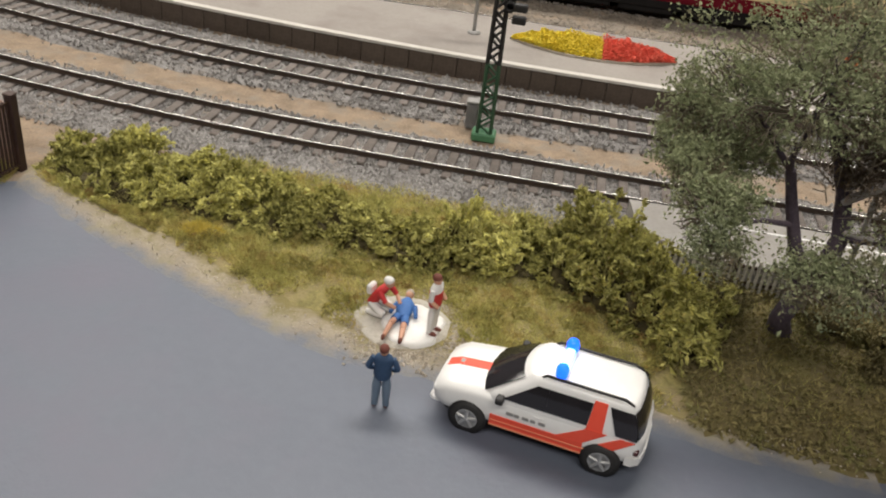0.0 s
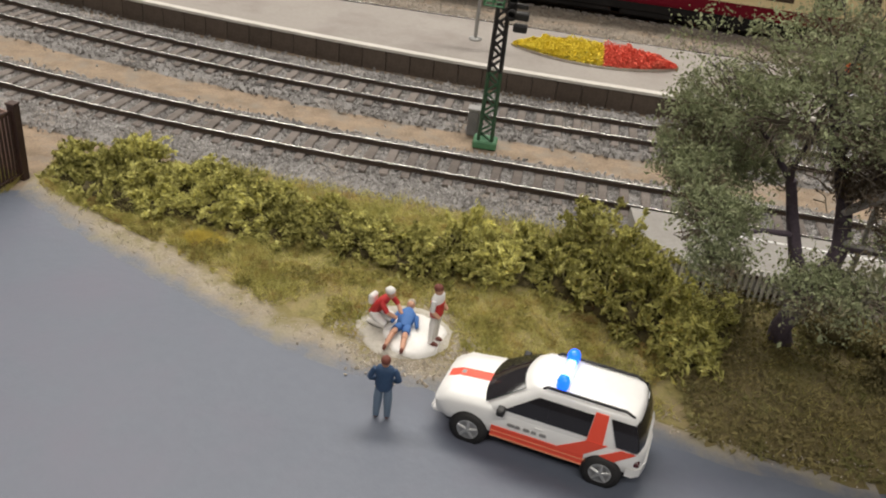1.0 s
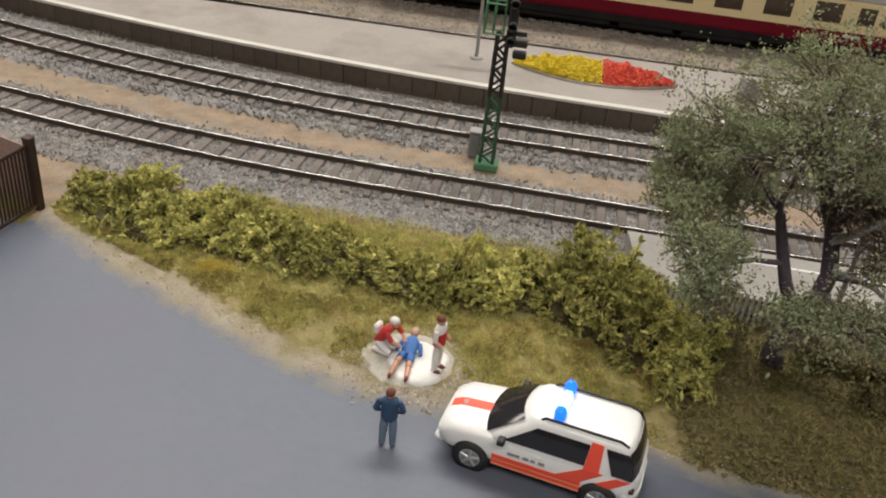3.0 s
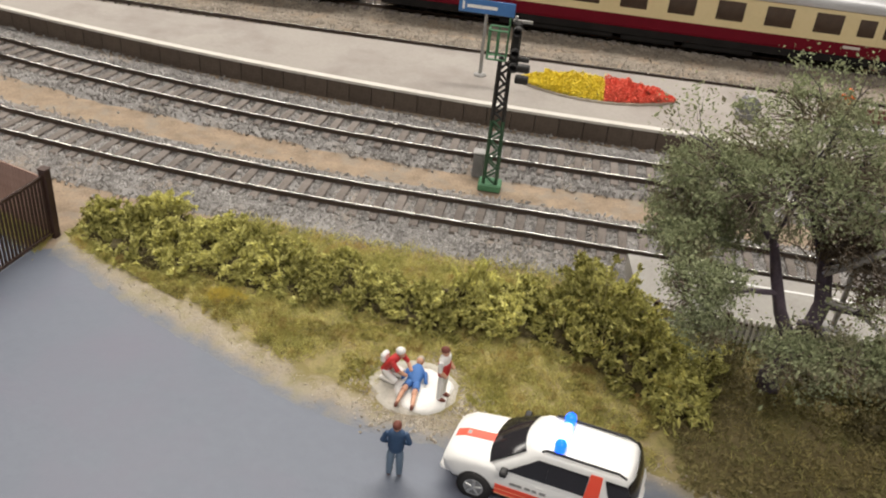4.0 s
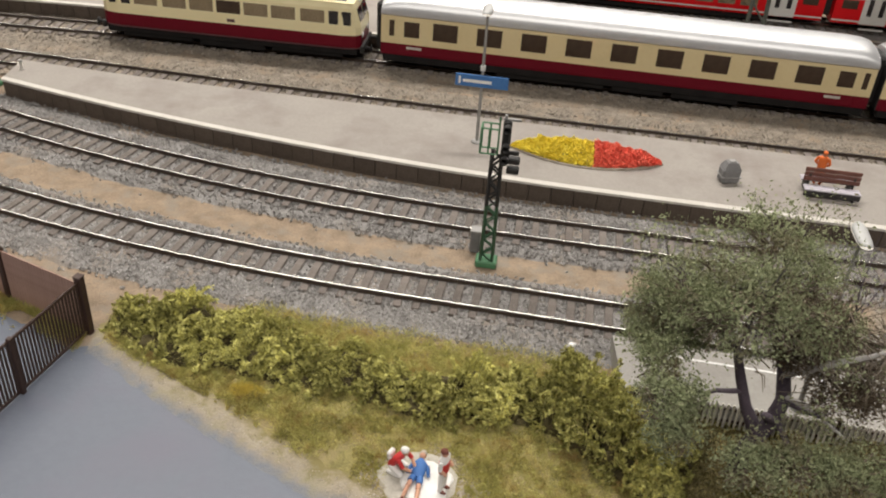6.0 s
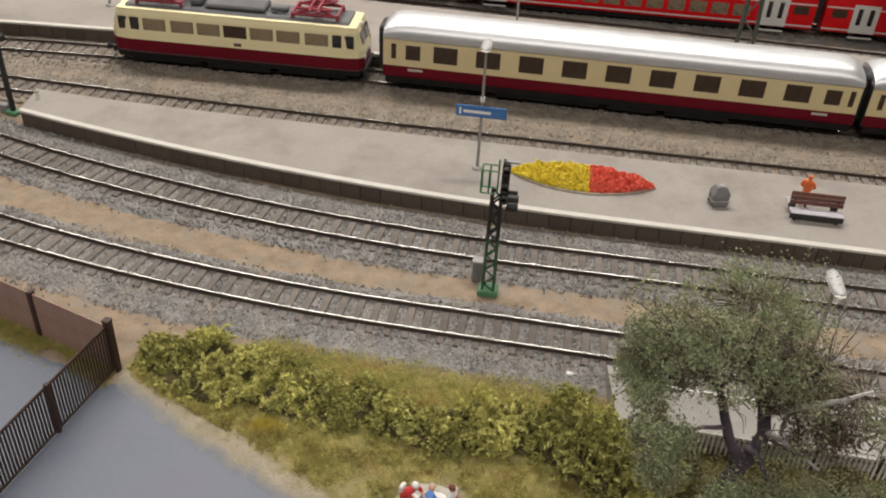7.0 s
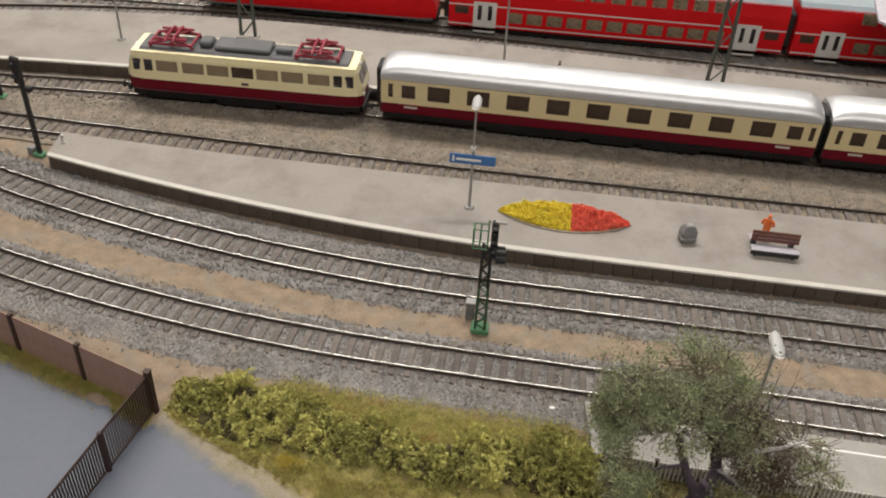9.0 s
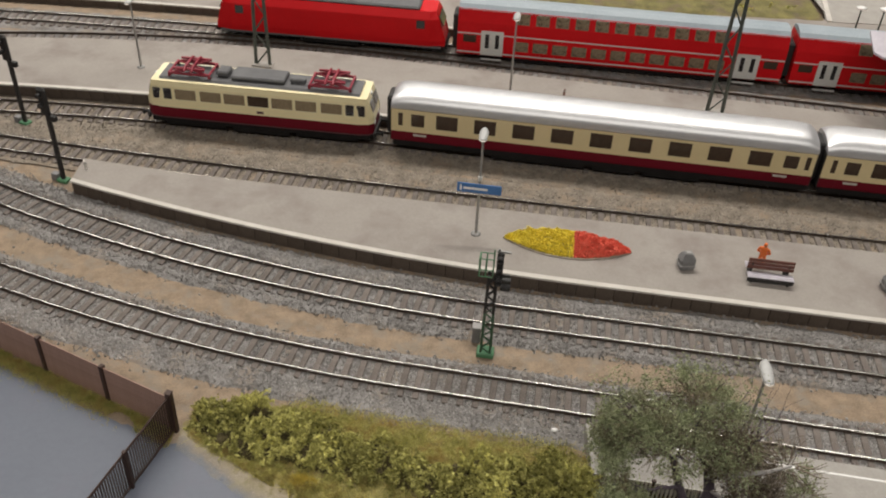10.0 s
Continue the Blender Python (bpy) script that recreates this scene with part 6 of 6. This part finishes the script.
def build_lamp(x, y, z, height, sign=False, turn=-7, head_turn=0.0):
    l = thing("platform_lamp", (x, y, z), turn, "slim grey platform lamp with long white head" + (" and blue name sign" if sign else ""), "lamp", "platform lamps")
    part("foot", Form().lathe([(0.28, 0), (0.28, 0.05), (0.12, 0.10), (0.02, 0.11)], 14), M_GREY, l)
    part("post", Form().tube([(0, 0, 0), (0, 0, height * 0.5), (0, 0, height)], [0.085, 0.07, 0.055], 10), M_GREY, l)
    rings = []
    for k, (u, w) in enumerate(((-0.62, 0.05), (-0.55, 0.17), (-0.30, 0.22), (0.35, 0.23), (0.60, 0.17), (0.68, 0.05))):
        rings.append([(w * math.cos(a), u, height + 0.06 + (0.12 if math.sin(a) > 0 else 0.05) * math.sin(a)) for a in [2 * math.pi * j / 12 for j in range(12)]])
    h = part("lamp_head", Form().loft(rings, 0, True), M_LAMPTOP, l, "long pale lamp head", turn=head_turn)
    part("lamp_glass", Form().loft([[(p[0] * 1.04, p[1] * 1.03, height + 0.045 + (p[2] - height - 0.06) * 0.55) for p in r] for r in rings], 0, True), M_LAMPWHITE, h, "lit white lens")
    if sign:
        b = part("name_sign", Form().box(-1.20, 1.20, -0.13, -0.06, 2.78, 3.36, 0.02), M_BLUE, l, "blue name sign with white bars")
        part("sign_bars", Form().box(-1.05, -0.95, -0.142, -0.12, 2.90, 3.24).box(-0.85, 0.45, -0.142, -0.12, 2.99, 3.13), M_WHITE, b, "white bars in place of letters")
        part("clamp", Form().box(-0.11, 0.11, -0.11, 0.11, 3.55, 3.8, 0.03), M_PALEGREY, l)
    return l


build_lamp(1.35, 37.62, P1, 6.25, True)
build_lamp(3.9, 54.7, P1, 5.6)
build_lamp(-22.5, 55.9, P1, 4.9)
build_lamp(11.65, 21.0, 0.78, 6.45)


def build_catenary_mast(x, y, z, height):
    m = thing("catenary_mast", (x, y, z), -8, "dark green lattice overhead-line mast on the platform", "mast", "overhead-line masts")
    for s in (-1, 1):
        part("mast_leg", Form().tube([(s * 0.52, 0, 0), (s * 0.22, 0, height)], 0.13, 4, 0, False), M_MASTGREY, m)
    for k in range(9):
        za, zb = height * k / 9, height * (k + 1) / 9
        wa, wb = 0.52 - 0.30 * k / 9, 0.52 - 0.30 * (k + 1) / 9
        s = 1 if k % 2 else -1
        part("brace", Form().tube([(s * wa, 0, za), (-s * wb, 0, zb)], 0.06, 4), M_MASTGREY, m)
    part("foot", Form().box(-0.75, 0.75, -0.4, 0.4, 0, 0.12, 0.03), M_CONCRETE, m)


M_MASTGREY = material("grey_green_mast", (0.045, 0.055, 0.045), (0.10, 0.11, 0.095), 0.6, size=0.6, fine=0.1)
build_post_lamp(33.8, 69.95, 0.7, 1.8)
build_post_lamp(35.7, 69.85, 0.7, 1.8)
build_catenary_mast(18.1, 53.2, P1, 11.5)
build_catenary_mast(-14.0, 57.2, P1, 11.5)


def build_canopy():
    c = thing("platform_canopy", (30.6, 53.6, P1), -8, "pale platform canopy end on a dark post", "canopy")
    part("post", Form().box(-0.22, 0.22, -0.22, 0.22, 0, 4.6, 0.04), M_MASTGREY, c)
    f = Form()
    f.loft([[(x, -2.2, 5.2), (x, 0, 4.6), (x, 2.2, 5.2), (x, 2.2, 5.35), (x, 0, 4.75), (x, -2.2, 5.35)] for x in (-2.6, 14)])
    part("canopy_roof", f, M_LILAC, c, "pale lilac-grey canopy roof")


build_canopy()


# ---- platform furniture ----
def build_flower_bed():
    b = thing("flower_bed", (6.4, 36.95, P1), -7, "lens-shaped flower bed with yellow and red flowers", "flower bed")

    def half(u):
        return 1.28 * (1 - u * u) ** 0.9
    xs = [-1 + 2 * k / 40 for k in range(41)]
    out = [(3.55 * u, -half(u)) for u in xs] + [(3.55 * u, half(u)) for u in reversed(xs[1:-1])]
    ring = lambda s, z: [(x * s, y * s, z) for x, y in out]
    part("kerb", Form().loft([ring(1.0, -0.01), ring(1.0, 0.10), ring(0.965, 0.10), ring(0.955, 0.03)], 0), M_GRAVEL, b, "thin stone kerb")
    part("soil", Form().loft([ring(0.97, 0.0), ring(0.96, 0.05), ring(0.5, 0.14), ring(0.05, 0.16)], 0, True), M_VERGE, b)
    for name, mat, lo, hi in (("yellow_planting", M_YELLOW, -0.97, 0.10), ("red_planting", M_RED, 0.10, 0.97)):
        n = 7500
        u = RNG.uniform(lo, hi, n)
        v = RNG.uniform(-0.95, 0.95, n) * np.array([half(a) for a in u])
        h = 0.08 + 0.48 * RNG.uniform(0, 1, n) * (1 - (v / 1.35) ** 2) * (1 - np.abs(u) ** 3) * (1 + 0.8 * np.array([noise.noise(Vector((a * 9, c * 3, 1))) for a, c in zip(u, v)]))
        lv, lf = leaves(np.stack([3.55 * u, v, h], 1), 0.095)
        ob = part(name, mesh_from(lv, lf, mat), None, b, name.split("_")[0] + " flowers densely planted")


build_flower_bed()
tagged(part("white_pebble", Form().ball((0, 0, 0.08), (0.16, 0.12, 0.10), 0, 0.4, 3), M_WHITE, at=(4.8, 24.2, 0.02)), "small bright white pebble lying on the sandy ground", "pebble")


def build_bench():
    b = thing("bench", (16.95, 34.85, P1), -7, "double platform bench with red-brown backrest and pale seat planks", "bench")
    for k in range(3):
        part("back_plank", Form().box(-1.2, 1.2, -0.04 - 0.03 * k, 0.03 - 0.03 * k, 1.02 - 0.21 * k, 1.22 - 0.21 * k, 0.02), M_BENCHWOOD, b)
    for k in range(3):
        part("seat_plank", Form().box(-1.2, 1.2, -0.70 + 0.17 * k, -0.56 + 0.17 * k, 0.42, 0.49, 0.015), M_LILAC, b, "pale lilac plank")
        part("seat_plank", Form().box(-1.2, 1.2, 0.20 + 0.17 * k, 0.34 + 0.17 * k, 0.42, 0.49, 0.015), M_LILAC, b, "pale lilac plank")
    for x in (-0.95, 0.95):
        part("leg", Form().box(x - 0.06, x + 0.06, -0.62, 0.62, 0.0, 0.40, 0.03).box(x - 0.05, x + 0.05, -0.08, 0.08, 0.38, 0.95, 0.02), M_BLACK, b)
    part("front_board", Form().box(-1.2, 1.2, -0.68, -0.64, 0.16, 0.40, 0.01), M_BLACK, b)
    standing_figure((16.75, 35.75, P1), 150, M_ORANGE, M_ORANGE, M_ORANGE, "model figure in orange standing behind the platform bench")


build_bench()


def build_bin(x, y):
    b = thing("litter_bin", (x, y, P1), 8, "weathered grey rounded litter bin on the platform", "bin")
    part("bin_body", Form().box(-0.42, 0.42, -0.34, 0.34, 0.0, 0.72, 0.10).loft([[(-0.40, -0.32, 0.66), (0.40, -0.32, 0.66), (0.40, 0.32, 0.66), (-0.40, 0.32, 0.66)], [(-0.24, -0.18, 0.98), (0.24, -0.18, 0.98), (0.24, 0.18, 0.98), (-0.24, 0.18, 0.98)]]), M_BIN, b)
    part("bin_rim", Form().box(-0.46, 0.46, -0.38, 0.38, 0.30, 0.36, 0.02), M_GREY, b)
    part("bin_lid", Form().box(-0.16, 0.16, -0.14, 0.14, 0.92, 1.05, 0.03), M_GREY, b, "grey lid")


build_bin(12.65, 35.45)
build_bin(23.3, 34.35)


def build_bollard(x, y, z, h, mat, label):
    b = thing("bollard", (x, y, z), 0, label, "bollard")
    part("post", Form().lathe([(0.13, 0), (0.12, 0.04), (0.085, 0.08), (0.08, h - 0.06), (0.06, h), (0.01, h + 0.01)], 12), mat, b)
    part("cap", Form().lathe([(0.10, h - 0.14), (0.11, h - 0.12), (0.11, h - 0.06), (0.09, h - 0.05)], 12), M_GREY, b)


build_bollard(7.64, 53.98, P1, 0.85, M_BENCHWOOD, "short brown bollard on the second platform")
build_bollard(-21.9, 42.28, P1, 0.55, M_COPING, "short pale post on the tip of the island platform")
